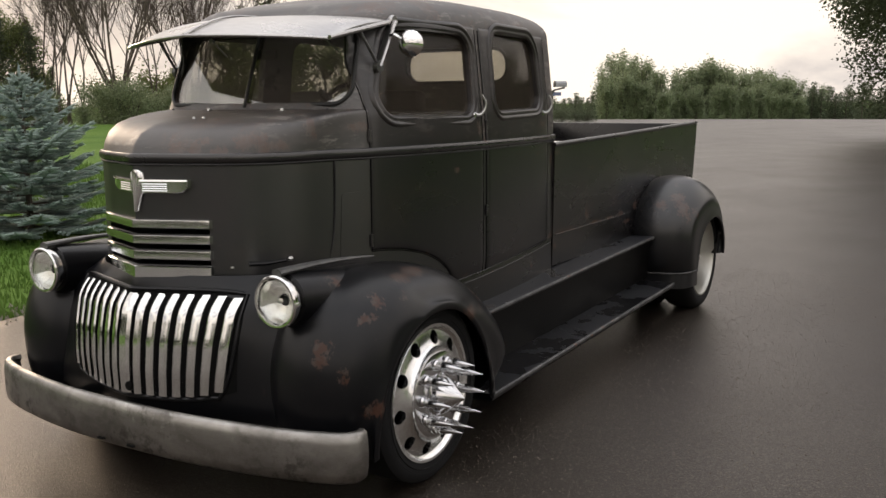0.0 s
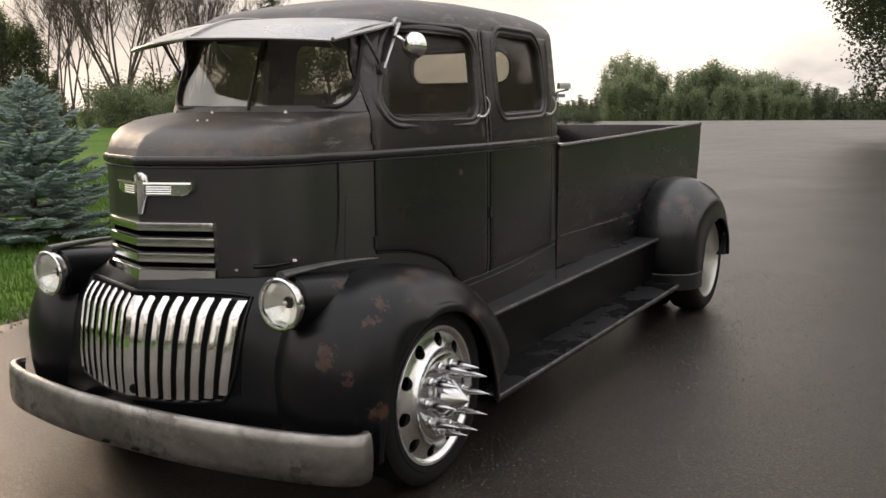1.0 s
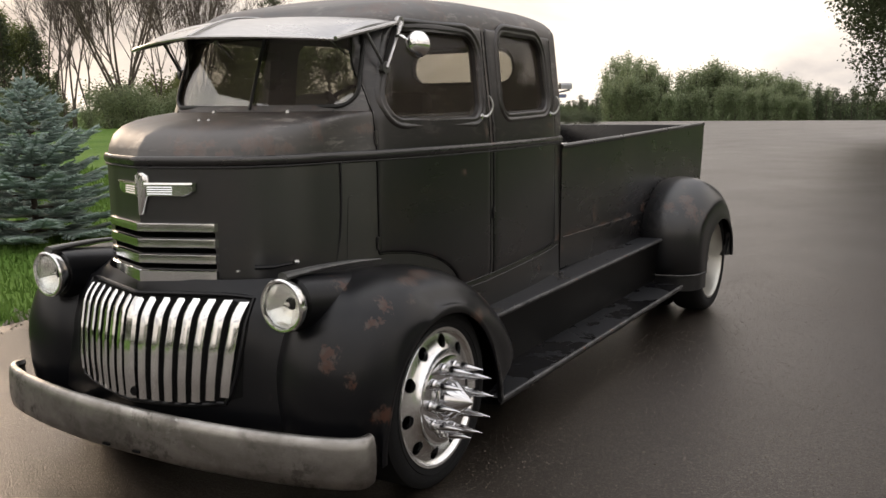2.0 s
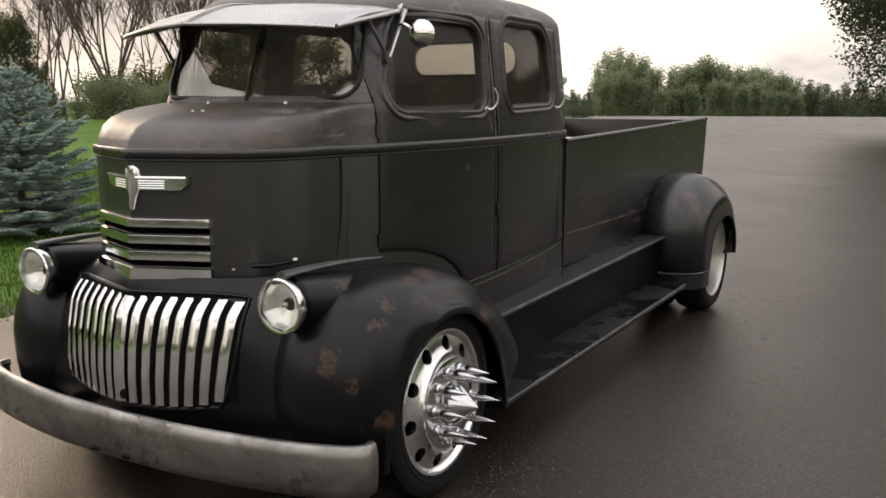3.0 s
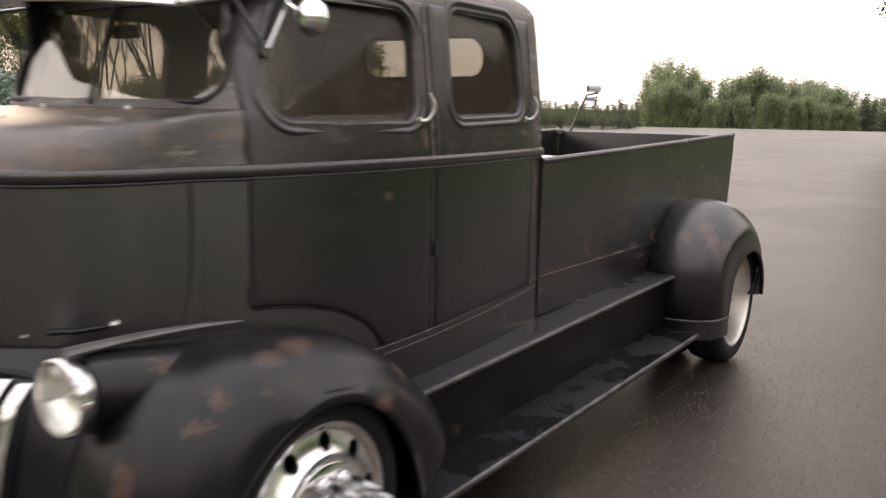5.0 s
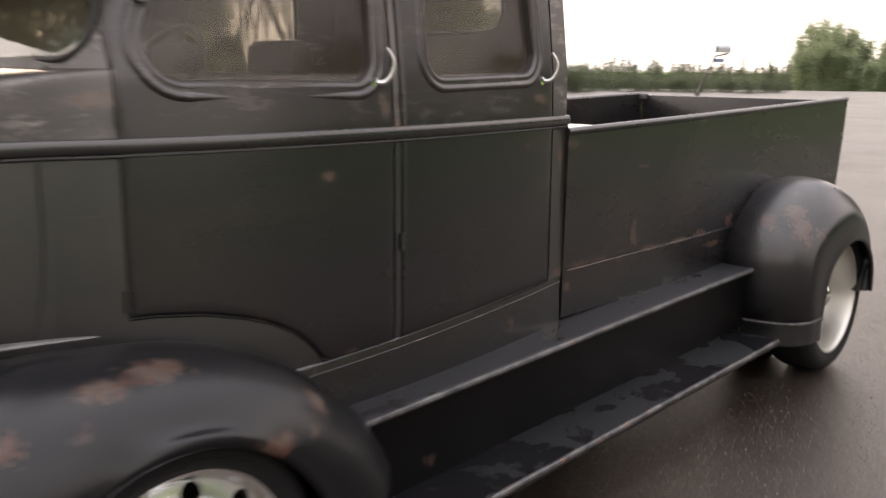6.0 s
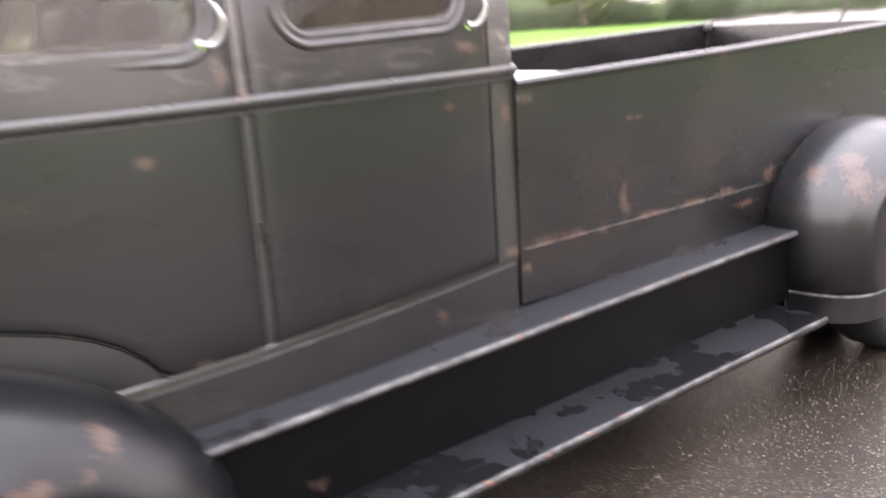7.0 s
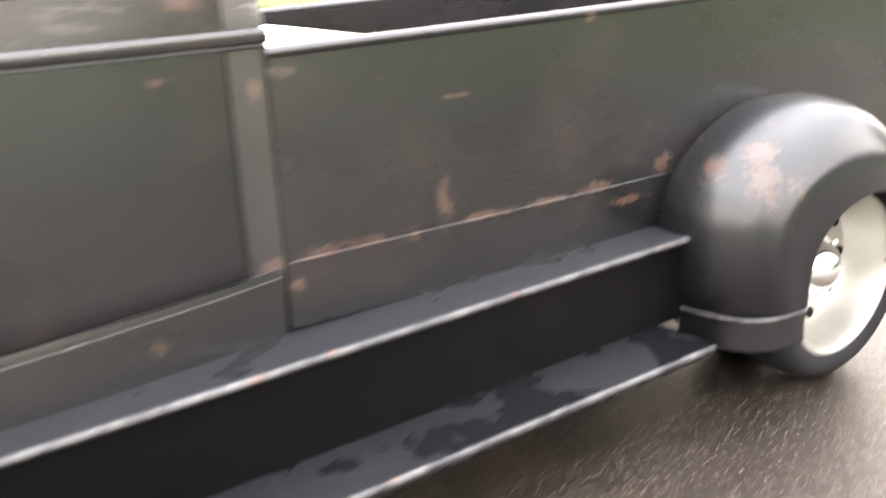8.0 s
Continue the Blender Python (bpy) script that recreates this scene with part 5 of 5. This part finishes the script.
# pale chippings lying loose on the asphalt
chips = []
for _ in range(42000):
    d = 5.5 * rng.random() ** 1.2
    x, y = 0.9 + d, -3.2 + 8.7 * rng.random() ** 1.3
    r = rng.uniform(0.0013, 0.0039) * (1.6 if rng.random() < 0.06 else 1.0)
    a0 = rng.uniform(0, 6.28)
    base = [(x + r * math.cos(a0 + a) * rng.uniform(0.7, 1.4), y + r * math.sin(a0 + a) * rng.uniform(0.7, 1.4), 0.0) for a in (0, 1.6, 3.1, 4.7)]
    peak = (x, y, r * rng.uniform(0.5, 1.0))
    for p, q in zip(base, base[1:] + base[:1]):
        chips.append([p, q, peak])
specks("chippings", M_CHIP, "pale stone chippings scattered over the damp asphalt", "chippings", chips)


# ---- trees ----


def trunk_mesh(points, radii):
    return tube(points, radii, sides=7)


def clump(items, c, size, rnd, n=5, flat=1.0):
    """A few leaves round a point."""
    for _ in range(n):
        p = Vector(c) + 1.6 * Vector((rnd.gauss(0, size), rnd.gauss(0, size), rnd.gauss(0, size * flat)))
        u = Vector((rnd.gauss(0, 1), rnd.gauss(0, 1), rnd.gauss(0, 0.7))).normalized()
        v = u.cross(Vector((rnd.gauss(0, 1), rnd.gauss(0, 1), rnd.gauss(0, 1)))).normalized()
        s = size * rnd.uniform(0.45, 0.95)
        items.append([p - u * s, p + v * s * 0.55, p + u * s, p - v * s * 0.55])


def leaf_mesh(items, mat):
    verts, faces = [], []
    for quad in items:
        n = len(verts)
        verts.extend(tuple(v) for v in quad)
        faces.append(tuple(range(n, n + len(quad))))
    me = bpy.data.meshes.new("crown")
    me.from_pydata(verts, [], faces)
    me.materials.append(mat)
    return me


def broad_tree(h, spread, seed, mat, clumps=420, leaf_size=0.28, label="leafy green deciduous tree", skirt=True):
    rnd = random.Random(seed)
    tree = thing("tree", label, "tree", group="trees round the drive")
    top = Vector((rnd.uniform(-0.3, 0.3), rnd.uniform(-0.3, 0.3), h * 0.72))
    bm = trunk_mesh([(0, 0, -0.3), (top.x * 0.3, top.y * 0.3, h * 0.25), (top.x * 0.7, top.y * 0.7, h * 0.5), top], [h * 0.028, h * 0.020, h * 0.013, h * 0.005])
    items, lobes = [], []
    for k in range(16):
        a = k * 2.4 + rnd.uniform(-0.4, 0.4)
        z = h * rnd.uniform(0.30, 0.80)
        reach = spread * rnd.uniform(0.45, 0.95) * (1.0 - 0.45 * max(0, (z / h - 0.5)) / 0.4)
        tip = Vector((math.cos(a) * reach, math.sin(a) * reach, z + h * rnd.uniform(0.02, 0.12)))
        base = Vector((top.x * z / h, top.y * z / h, z - h * 0.12))
        tube([base, base.lerp(tip, 0.5) + Vector((0, 0, h * 0.02)), tip], [h * 0.009, h * 0.006, h * 0.002], sides=5, bm=bm)
        lobes.append((tip, spread * rnd.uniform(0.22, 0.42)))
    for k in range(11):
        lobes.append((Vector((rnd.gauss(0, spread * 0.25), rnd.gauss(0, spread * 0.25), h * rnd.uniform(0.60, 0.95))), spread * rnd.uniform(0.16, 0.34)))
    for k in range(4 if skirt else 0):
        a = rnd.uniform(0, 6.28)
        lobes.append((Vector((math.cos(a) * spread * 0.6, math.sin(a) * spread * 0.6, h * rnd.uniform(0.12, 0.3))), spread * 0.36))
    for _ in range(clumps):
        c, r = rnd.choice(lobes)
        d = Vector((rnd.gauss(0, 1), rnd.gauss(0, 1), rnd.gauss(0, 1))).normalized() * r * rnd.uniform(0.55, 1.05)
        d.z *= 1.5
        clump(items, c + d, leaf_size, rnd, 5)
    part("trunk", bm, M_BARK, tree, "grey bark trunk with limbs")
    crown = new("crown", leaf_mesh(items, mat))
    crown.parent = tree
    return tree


def poplar(h, spread, seed, mat, label="tall green poplar with haze-tinted leaves in the grove across the road"):
    """Steep limbs fanning up from a short trunk, each clad in small leaf tufts, with a feathery top."""
    rnd = random.Random(seed)
    tree = thing("poplar", label, "tree", group="trees round the drive")
    bm = trunk_mesh([(0, 0, -0.3), (0, 0, h * 0.3), (0.05, 0, h * 0.8)], [h * 0.024, h * 0.016, h * 0.004])
    items = []
    for k in range(30):
        a = k * 2.4 + rnd.uniform(-0.4, 0.4)
        z0 = h * rnd.uniform(0.04, 0.62)
        reach = spread * rnd.uniform(0.30, 1.0) * (1 - 0.45 * z0 / h)
        z1 = min(h * rnd.uniform(0.88, 1.02), z0 + h * rnd.uniform(0.24, 0.46))
        p, q = Vector((0, 0, z0)), Vector((math.cos(a) * reach, math.sin(a) * reach, z1))
        tube([p, p.lerp(q, 0.5) + Vector((math.cos(a), math.sin(a), 0)) * reach * 0.14, q], [h * 0.008, h * 0.005, h * 0.0015], sides=4, bm=bm)
        for _ in range(74):
            f = rnd.random() ** 0.75
            c = p.lerp(q, f) + Vector((math.cos(a), math.sin(a), 0)) * reach * 0.28 * f * (1 - f)
            w = spread * 0.165 * (1.12 - 0.75 * f)
            clump(items, c + Vector((rnd.gauss(0, w), rnd.gauss(0, w), rnd.gauss(0, w * 1.3))), 0.15, rnd, 4)
    part("trunk", bm, M_BARK, tree)
    crown = new("crown", leaf_mesh(items, mat))
    crown.parent = tree
    return tree


def pine_tree(h, spread, seed, mat=None, label="dark green conifer in the far tree line"):
    rnd = random.Random(seed)
    tree = thing("conifer", label, "tree", group="trees round the drive")
    part("trunk", trunk_mesh([(0, 0, -0.3), (0, 0, h * 0.5), (0, 0, h * 0.97)], [h * 0.02, h * 0.012, h * 0.003]), M_BARK, tree)
    items = []
    for k in range(34):
        f = k / 33
        z = h * (0.10 + 0.88 * f)
        r = spread * (1 - f) ** 0.85 * rnd.uniform(0.75, 1.1) + 0.12
        for j in range(7):
            a = rnd.uniform(0, 6.28)
            for q in (0.35, 0.65, 0.95):
                p = Vector((math.cos(a) * r * q, math.sin(a) * r * q, z - r * q * 0.25))
                clump(items, p, 0.20 * (0.6 + 0.5 * (1 - f)) * h / 8, rnd, 3, 0.5)
    crown = new("crown", leaf_mesh(items, mat or M_PINE))
    crown.parent = tree
    return tree


def bare_tree(h, seed, limbs=9, spread=0.62, girth=0.0078, label="bare leafless grey tree at the wood"):
    """Several long limbs rising from one low crotch, forking upwards into fine twigs."""
    rnd = random.Random(seed)
    tree = thing("bare_tree", label, "tree", group="bare trees")
    bm = bmesh.new()

    def grow(p, d, length, r, depth):
        steps = 7 if depth == 0 else 4
        pts, rad, q, e = [p], [r], p, d
        for k in range(steps):
            e = (e + Vector((rnd.gauss(0, 0.055), rnd.gauss(0, 0.055), 0.035))).normalized()
            q = q + e * length / steps
            pts.append(q), rad.append(r * (1 - 0.72 * (k + 1) / steps))
        tube(pts, rad, sides=5 if depth < 2 else 3, bm=bm)
        if depth >= 4:
            return
        for k in range((11, 7, 5, 3)[depth]):
            at = rnd.uniform(0.28, 1.0)
            i = min(int(at * steps), steps - 1)
            start = pts[i].lerp(pts[i + 1], at * steps - i)
            side = Vector((rnd.gauss(0, 1), rnd.gauss(0, 1), 0.35)).normalized()
            grow(start, (e + side * rnd.uniform(0.4, 0.75)).normalized(), length * rnd.uniform(0.32, 0.55), max(0.014, rad[i] * rnd.uniform(0.38, 0.58)), depth + 1)

    tube([(0, 0, -0.3), (0, 0, h * 0.06), (0, 0, h * 0.12)], [girth * h * 2.3, girth * h * 1.9, girth * h * 1.7], sides=7, bm=bm)
    for k in range(limbs):
        a = k * 6.283 / limbs + rnd.uniform(-0.3, 0.3)
        s = spread * rnd.uniform(0.45, 1.1)
        grow(Vector((0, 0, h * rnd.uniform(0.08, 0.13))), Vector((s * math.cos(a), s * math.sin(a), 1)).normalized(), h * rnd.uniform(0.70, 0.92), h * girth, 0)
    part("limb", bm, M_BARK, tree, "grey branches and twigs")
    return tree


def shrub(h, spread, seed, mat):
    rnd = random.Random(seed)
    bush = thing("shrub", "dense green roadside shrub", "shrub", group="shrubs")
    bm = bmesh.new()
    items = []
    for k in range(9):
        a = rnd.uniform(0, 6.28)
        tip = Vector((math.cos(a) * spread * rnd.uniform(0.2, 0.8), math.sin(a) * spread * rnd.uniform(0.2, 0.8), h * rnd.uniform(0.4, 0.9)))
        tube([(0, 0, -0.2), tip * 0.5 + Vector((0, 0, 0.2)), tip], [0.05, 0.03, 0.01], sides=4, bm=bm)
        for _ in range(100):
            clump(items, tip + Vector((rnd.gauss(0, spread * 0.26), rnd.gauss(0, spread * 0.26), rnd.gauss(0, h * 0.16))), 0.040 * h, rnd, 4)
        for _ in range(36):
            clump(items, Vector((rnd.gauss(0, spread * 0.45), rnd.gauss(0, spread * 0.45), abs(rnd.gauss(0, h * 0.25)))), 0.040 * h, rnd, 4)
    part("stem", bm, M_BARK, bush)
    crown = new("foliage", leaf_mesh(items, mat))
    crown.parent = bush
    return bush


def place(ob, x, y, turn=0.0, size=1.0, sink=0.0):
    return Matrix.Translation((x, y, ground_z(x, y) - sink)) @ Matrix.Rotation(turn, 4, "Z") @ Matrix.Scale(size, 4)


def put(ob, spots, sink=0.0):
    """The thing at the first spot, copies at the rest. spots: x, y, turn, size."""
    for i, (x, y, turn, size) in enumerate(spots):
        m = place(ob, x, y, turn, size, sink)
        if i:
            copy_thing(ob, m)
    x, y, turn, size = spots[0]
    ob.matrix_world = place(ob, x, y, turn, size, sink)


EYE0 = (2.98, -3.44)


def polar(deg, dist):
    return EYE0[0] + dist * math.sin(radians(deg)), EYE0[1] + dist * math.cos(radians(deg))


def spread_over(lo, hi, near, far, n, small, large, seed):
    rnd = random.Random(seed)
    res = []
    for k in range(n):
        deg = lo + (hi - lo) * (k + rnd.uniform(0.15, 0.85)) / n
        x, y = polar(deg, rnd.uniform(near, far))
        res.append((x, y, rnd.uniform(0, 6.28), rnd.uniform(small, large)))
    return res


# the grove across the road: tall at one end, falling away to the other
GROVE = [(-21.4, 2.2), (-20.1, 2.95), (-18.7, 2.2), (-17.7, 1.35), (-16.6, 1.85), (-15.6, 2.1), (-13.6, 2.1), (-12.2, 1.75), (-10.6, 1.25), (-9.5, 0.85)]
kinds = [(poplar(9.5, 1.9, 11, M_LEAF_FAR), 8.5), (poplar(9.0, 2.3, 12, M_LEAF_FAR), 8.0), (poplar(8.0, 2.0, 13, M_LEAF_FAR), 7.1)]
spots = {0: [], 1: [], 2: []}
rnd = random.Random(33)
for row, (d0, share) in enumerate(((116, 0.72), (124, 1.0), (133, 0.95))):
    deg = -21.2
    while deg < -9.3:
        want = float(np.interp(deg, *zip(*GROVE))) * rnd.uniform(0.84, 1.08)
        d = d0 + rnd.uniform(-3, 3)
        x, y = polar(deg, d)
        tall = (1.6 + d * math.tan(radians(want)) - ground_z(x, y)) * share * rnd.uniform(0.93, 1.0)
        k = rnd.choice((0, 0, 1, 1, 2)) if share > 0.8 else 2
        spots[k].append((x, y, rnd.uniform(0, 6.28), tall / kinds[k][1]))
        deg += rnd.uniform(0.60, 1.30)
for k, (tree, _) in enumerate(kinds):
    put(tree, spots[k])
pine_a = pine_tree(6.0, 1.5, 21)
put(pine_a, [(*polar(-23.0, 128), 0.0, 0.95)] + spread_over(-34, -20.8, 122, 140, 85, 0.82, 1.06, 6) + spread_over(-10.6, 4, 118, 135, 80, 0.85, 1.12, 7))
# open trees past the far lawn, seen over the bed
open_tree = broad_tree(6.2, 2.0, 31, M_LEAF, 520, 0.17, "thin leafy tree at the edge of the far lawn")
put(open_tree, [(*polar(-38.2, 77), 0.3, 1.06), (*polar(-37.2, 74), 1.9, 0.62), (*polar(-35.6, 78), 1.2, 0.66), (*polar(-41.0, 72), 2.2, 1.25), (*polar(-40.3, 76), 0.7, 1.15), (*polar(-41.8, 70), 1.7, 1.3)])
# wood on the left
wood_a = broad_tree(15.0, 4.2, 41, M_LEAF, 2600, 0.20)
put(wood_a, [(*polar(-55.8, 96), 0.4, 0.70), (*polar(-57.6, 92), 1.4, 0.74), (*polar(-54.6, 104), 1.4, 0.44), (*polar(-60, 86), 2.4, 0.7), (*polar(-47.0, 100), 3.1, 0.42), (*polar(-44.0, 96), 0.9, 0.6)]
    + spread_over(-112, -60, 70, 84, 30, 0.62, 0.85, 8) + spread_over(-112, -60, 90, 104, 22, 0.8, 1.05, 9))
conifer = pine_tree(15.0, 3.0, 42, label="tall dark conifer at the edge of the wood")
put(conifer, [(*polar(-56.6, 90), 0.2, 0.66), (*polar(-54.9, 92), 2.2, 0.60), (*polar(-53.9, 100), 1.2, 0.42), (*polar(-41.6, 98), 2.0, 1.05), (*polar(-43.2, 106), 0.5, 0.9), (*polar(-40.2, 104), 0.9, 0.8)])
# these shrubs carry the far haze in their leaf colour too
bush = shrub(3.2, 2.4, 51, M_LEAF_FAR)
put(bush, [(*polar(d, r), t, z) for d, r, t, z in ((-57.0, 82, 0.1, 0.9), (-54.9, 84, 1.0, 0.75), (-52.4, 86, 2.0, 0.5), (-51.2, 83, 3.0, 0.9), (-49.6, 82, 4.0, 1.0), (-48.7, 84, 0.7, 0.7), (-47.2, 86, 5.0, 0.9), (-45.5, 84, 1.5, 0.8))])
bush_dark = shrub(4.6, 2.6, 52, M_LEAF)
put(bush_dark, [(*polar(d, r), t, z) for d, r, t, z in ((-58.2, 92, 0.0, 1.0), (-56.0, 93, 1.3, 0.95), (-53.9, 96, 2.6, 0.6), (-51.0, 94, 3.9, 0.95), (-50.0, 97, 5.2, 0.7), (-48.2, 93, 0.5, 1.05), (-46.6, 98, 1.8, 0.9), (-44.9, 94, 3.1, 1.0), (-43.0, 95, 4.4, 1.0))])
bare = bare_tree(17.0, 61)
put(bare, [(*polar(-50.4, 84), 0.0, 1.0), (*polar(-46.0, 96), 5.0, 0.95)])
pole_tree = bare_tree(16.0, 64, limbs=2, spread=0.10, girth=0.006, label="thin upright leafless tree at the wood")
put(pole_tree, [(*polar(-53.1, 86), 1.7, 1.0), (*polar(-52.3, 92), 4.0, 0.95), (*polar(-54.2, 94), 0.4, 1.0), (*polar(-53.6, 90), 2.2, 0.9), (*polar(-48.3, 90), 3.2, 0.9)])
put(shrub(2.0, 1.9, 53, M_PINE), spread_over(-47, -33, 70, 77, 22, 0.65, 0.95, 15) + spread_over(-33, -22, 72, 77, 14, 0.40, 0.62, 16))
# overhanging tree past the crest
big = broad_tree(12.5, 6.4, 71, M_LEAF_DARK, 32000, 0.115, "large dark leafy tree beside the road", False)
put(big, [(2.3, 38.5, 0.6, 1.0)])
# unseen woods closing the view behind the camera, sized to shape the reflections
behind = broad_tree(10.0, 3.4, 81, M_LEAF_DARK, 3600, 0.24, "green tree behind the drive, unseen but for reflections")
put(behind, spread_over(10, 36, 72, 92, 24, 0.95, 1.22, 12) + spread_over(36, 60, 58, 74, 18, 1.10, 1.40, 17) + spread_over(60, 96, 120, 150, 22, 0.7, 0.9, 14) + spread_over(96, 250, 66, 100, 44, 0.8, 1.2, 13))


def blue_spruce(h, spread, seed):
    """A young spruce: whorls of boughs, each with side twigs as thick needle-clad fingers."""
    rnd = random.Random(seed)
    tree = thing("blue_spruce", "young blue-green spruce on the lawn", "tree")
    part("trunk", trunk_mesh([(0, 0, -0.1), (0.01, 0, h * 0.5), (0, 0, h * 0.99)], [0.045, 0.028, 0.006]), M_BARK, tree)
    items, bm = [], bmesh.new()

    def spray(p, d, length, thick=0.024):
        """A finger: a spindle of dense needles with loose ones standing off it."""
        side = d.cross(Vector((0.1, 0.2, 1))).normalized()
        up = side.cross(d)
        turn0 = rnd.uniform(0, 6.28)
        rings = []
        for f, w in ((0.0, 0.55), (0.35, 1.0), (0.75, 0.9), (1.0, 0.15)):
            rings.append([p + d * length * f + (side * math.cos(turn0 + q) + up * math.sin(turn0 + q) * 0.8) * thick * w * rnd.uniform(0.8, 1.2) for q in (0, 1.256, 2.513, 3.770, 5.027)])
        for ra, rb in zip(rings, rings[1:]):
            for i in range(5):
                items.append([ra[i], ra[(i + 1) % 5], rb[(i + 1) % 5], rb[i]])
        for k in range(max(6, int(length / 0.007))):
            q = p + d * length * rnd.uniform(0.05, 1.0)
            out_ = Vector((rnd.gauss(0, 1), rnd.gauss(0, 1), rnd.gauss(0.25, 0.8)))
            out_ = (out_ - d * out_.dot(d)).normalized()
            e = (d * 1.1 + out_).normalized() * rnd.uniform(0.032, 0.046)
            s = d.cross(out_).normalized() * 0.0045
            items.append([q - s, q + s, q + e])

    whorls = 14
    for k in range(whorls):
        f = k / (whorls - 1)
        z = h * (0.05 + 0.86 * f)
        r = spread * (1 - f) ** 0.78 * (0.88 + 0.12 * math.sin(k * 2.1)) + 0.10
        for j in range(11 if f < 0.6 else 7):
            a = j * 6.283 / (11 if f < 0.6 else 7) + k * 1.9 + rnd.uniform(-0.22, 0.22)
            rr = r * rnd.uniform(0.68, 1.12)
            d = Vector((math.cos(a), math.sin(a), 0.0)).normalized()
            base = Vector((0, 0, z + rnd.uniform(-0.025, 0.025)))
            mid = base + d * rr * 0.55 + Vector((0, 0, rr * (-0.06 + 0.36 * f)))
            tip = base + d * rr + Vector((0, 0, rr * (0.04 + 0.62 * f)))
            tube([base, mid, tip], [0.012, 0.008, 0.004], sides=3, bm=bm)
            step = 0.075 / max(rr, 0.25)
            for q in np.arange(0.26, 0.97, step):
                p = base.lerp(mid, q / 0.55) if q < 0.55 else mid.lerp(tip, (q - 0.55) / 0.45)
                for side in (-1, 1):
                    t = (d * 0.8 + Vector((-d.y, d.x, 0)) * side * 0.8 + Vector((0, 0, rnd.uniform(-0.05, 0.22)))).normalized()
                    spray(p, t, rr * 0.30 * (1.12 - q) + rnd.uniform(0.05, 0.09))
            spray(mid, (tip - mid).normalized(), (tip - mid).length + 0.05)
    for q in range(5):
        a = q * 1.256
        spray(Vector((0, 0, h * 0.93)), Vector((math.cos(a) * 0.8, math.sin(a) * 0.8, 0.7)).normalized(), 0.16)
    spray(Vector((0, 0, h * 0.9)), Vector((0, 0, 1)), h * 0.14)
    part("bough", bm, M_BARK, tree)
    crown = new("foliage", leaf_mesh(items, M_SPRUCE))
    crown.parent = tree
    return tree


spruce = blue_spruce(2.02, 1.25, 5)
put(spruce, [(-7.40, 3.68, 0.0, 1.0)])

# ---- roadside mailbox on a slanting arm, and a white marker post ----
M_BOX = plain("grey_mailbox_metal", (0.30, 0.31, 0.32), 0.4, 0.4)
M_BOXDOOR = plain("black_mailbox_door", (0.02, 0.02, 0.022), 0.5)
M_PAPER = plain("blue_grey_paper_box", (0.22, 0.27, 0.42), 0.5)
M_POST = plain("white_marker_post", (0.75, 0.75, 0.73), 0.5)
mx, my = -5.54, 15.7
mailbox = thing("mailbox", "grey metal mailbox on a slanting arm beside the drive", "mailbox", (mx, my, 0))
prof = [(-0.105, 1.78), (-0.105, 1.92)] + [(0.105 * -math.cos(a), 1.92 + 0.105 * math.sin(a)) for a in np.linspace(0.2, math.pi - 0.2, 9)] + [(0.105, 1.92), (0.105, 1.78)]
turn = Matrix.Rotation(radians(-38), 4, "Z") @ Matrix.Translation((0, 0, 0.93)) @ Matrix.Diagonal((0.55, 0.55, 0.55, 1))
bm = prism(prof, "y", -0.25, 0.25)
bm.transform(turn)
part("box", bm, M_BOX, mailbox, "rounded grey box", angle=30)
bm = prism([(x * 0.97, z) for x, z in prof], "y", -0.262, -0.245)
bm.transform(turn)
part("door", bm, M_BOXDOOR, mailbox, "black door", angle=30)
bm = box(-0.42, -0.28, -0.15, 0.2, 1.44, 1.58, 0.006)
bm.transform(turn)
part("paper_box", bm, M_PAPER, mailbox, "blue newspaper box")
part("arm", tube([(-0.55, 0.1, 1.1), (-0.16, 0.0, 1.84), (0.10, 0.02, 1.895)], 0.022), M_FIN, mailbox)
part("post", tube([(-0.55, 0.1, -0.1), (-0.55, 0.1, 1.12)], 0.045), M_FIN, mailbox)
post = thing("marker_post", "short white marker post on the lawn", "post", (-15.2, 11.8, -0.03))
part("shaft", box(-0.09, 0.09, -0.09, 0.09, -0.1, 0.75, 0.02), M_POST, post)
part("cap", box(-0.10, 0.10, -0.10, 0.10, 0.75, 0.79, 0.015), M_POST, post)
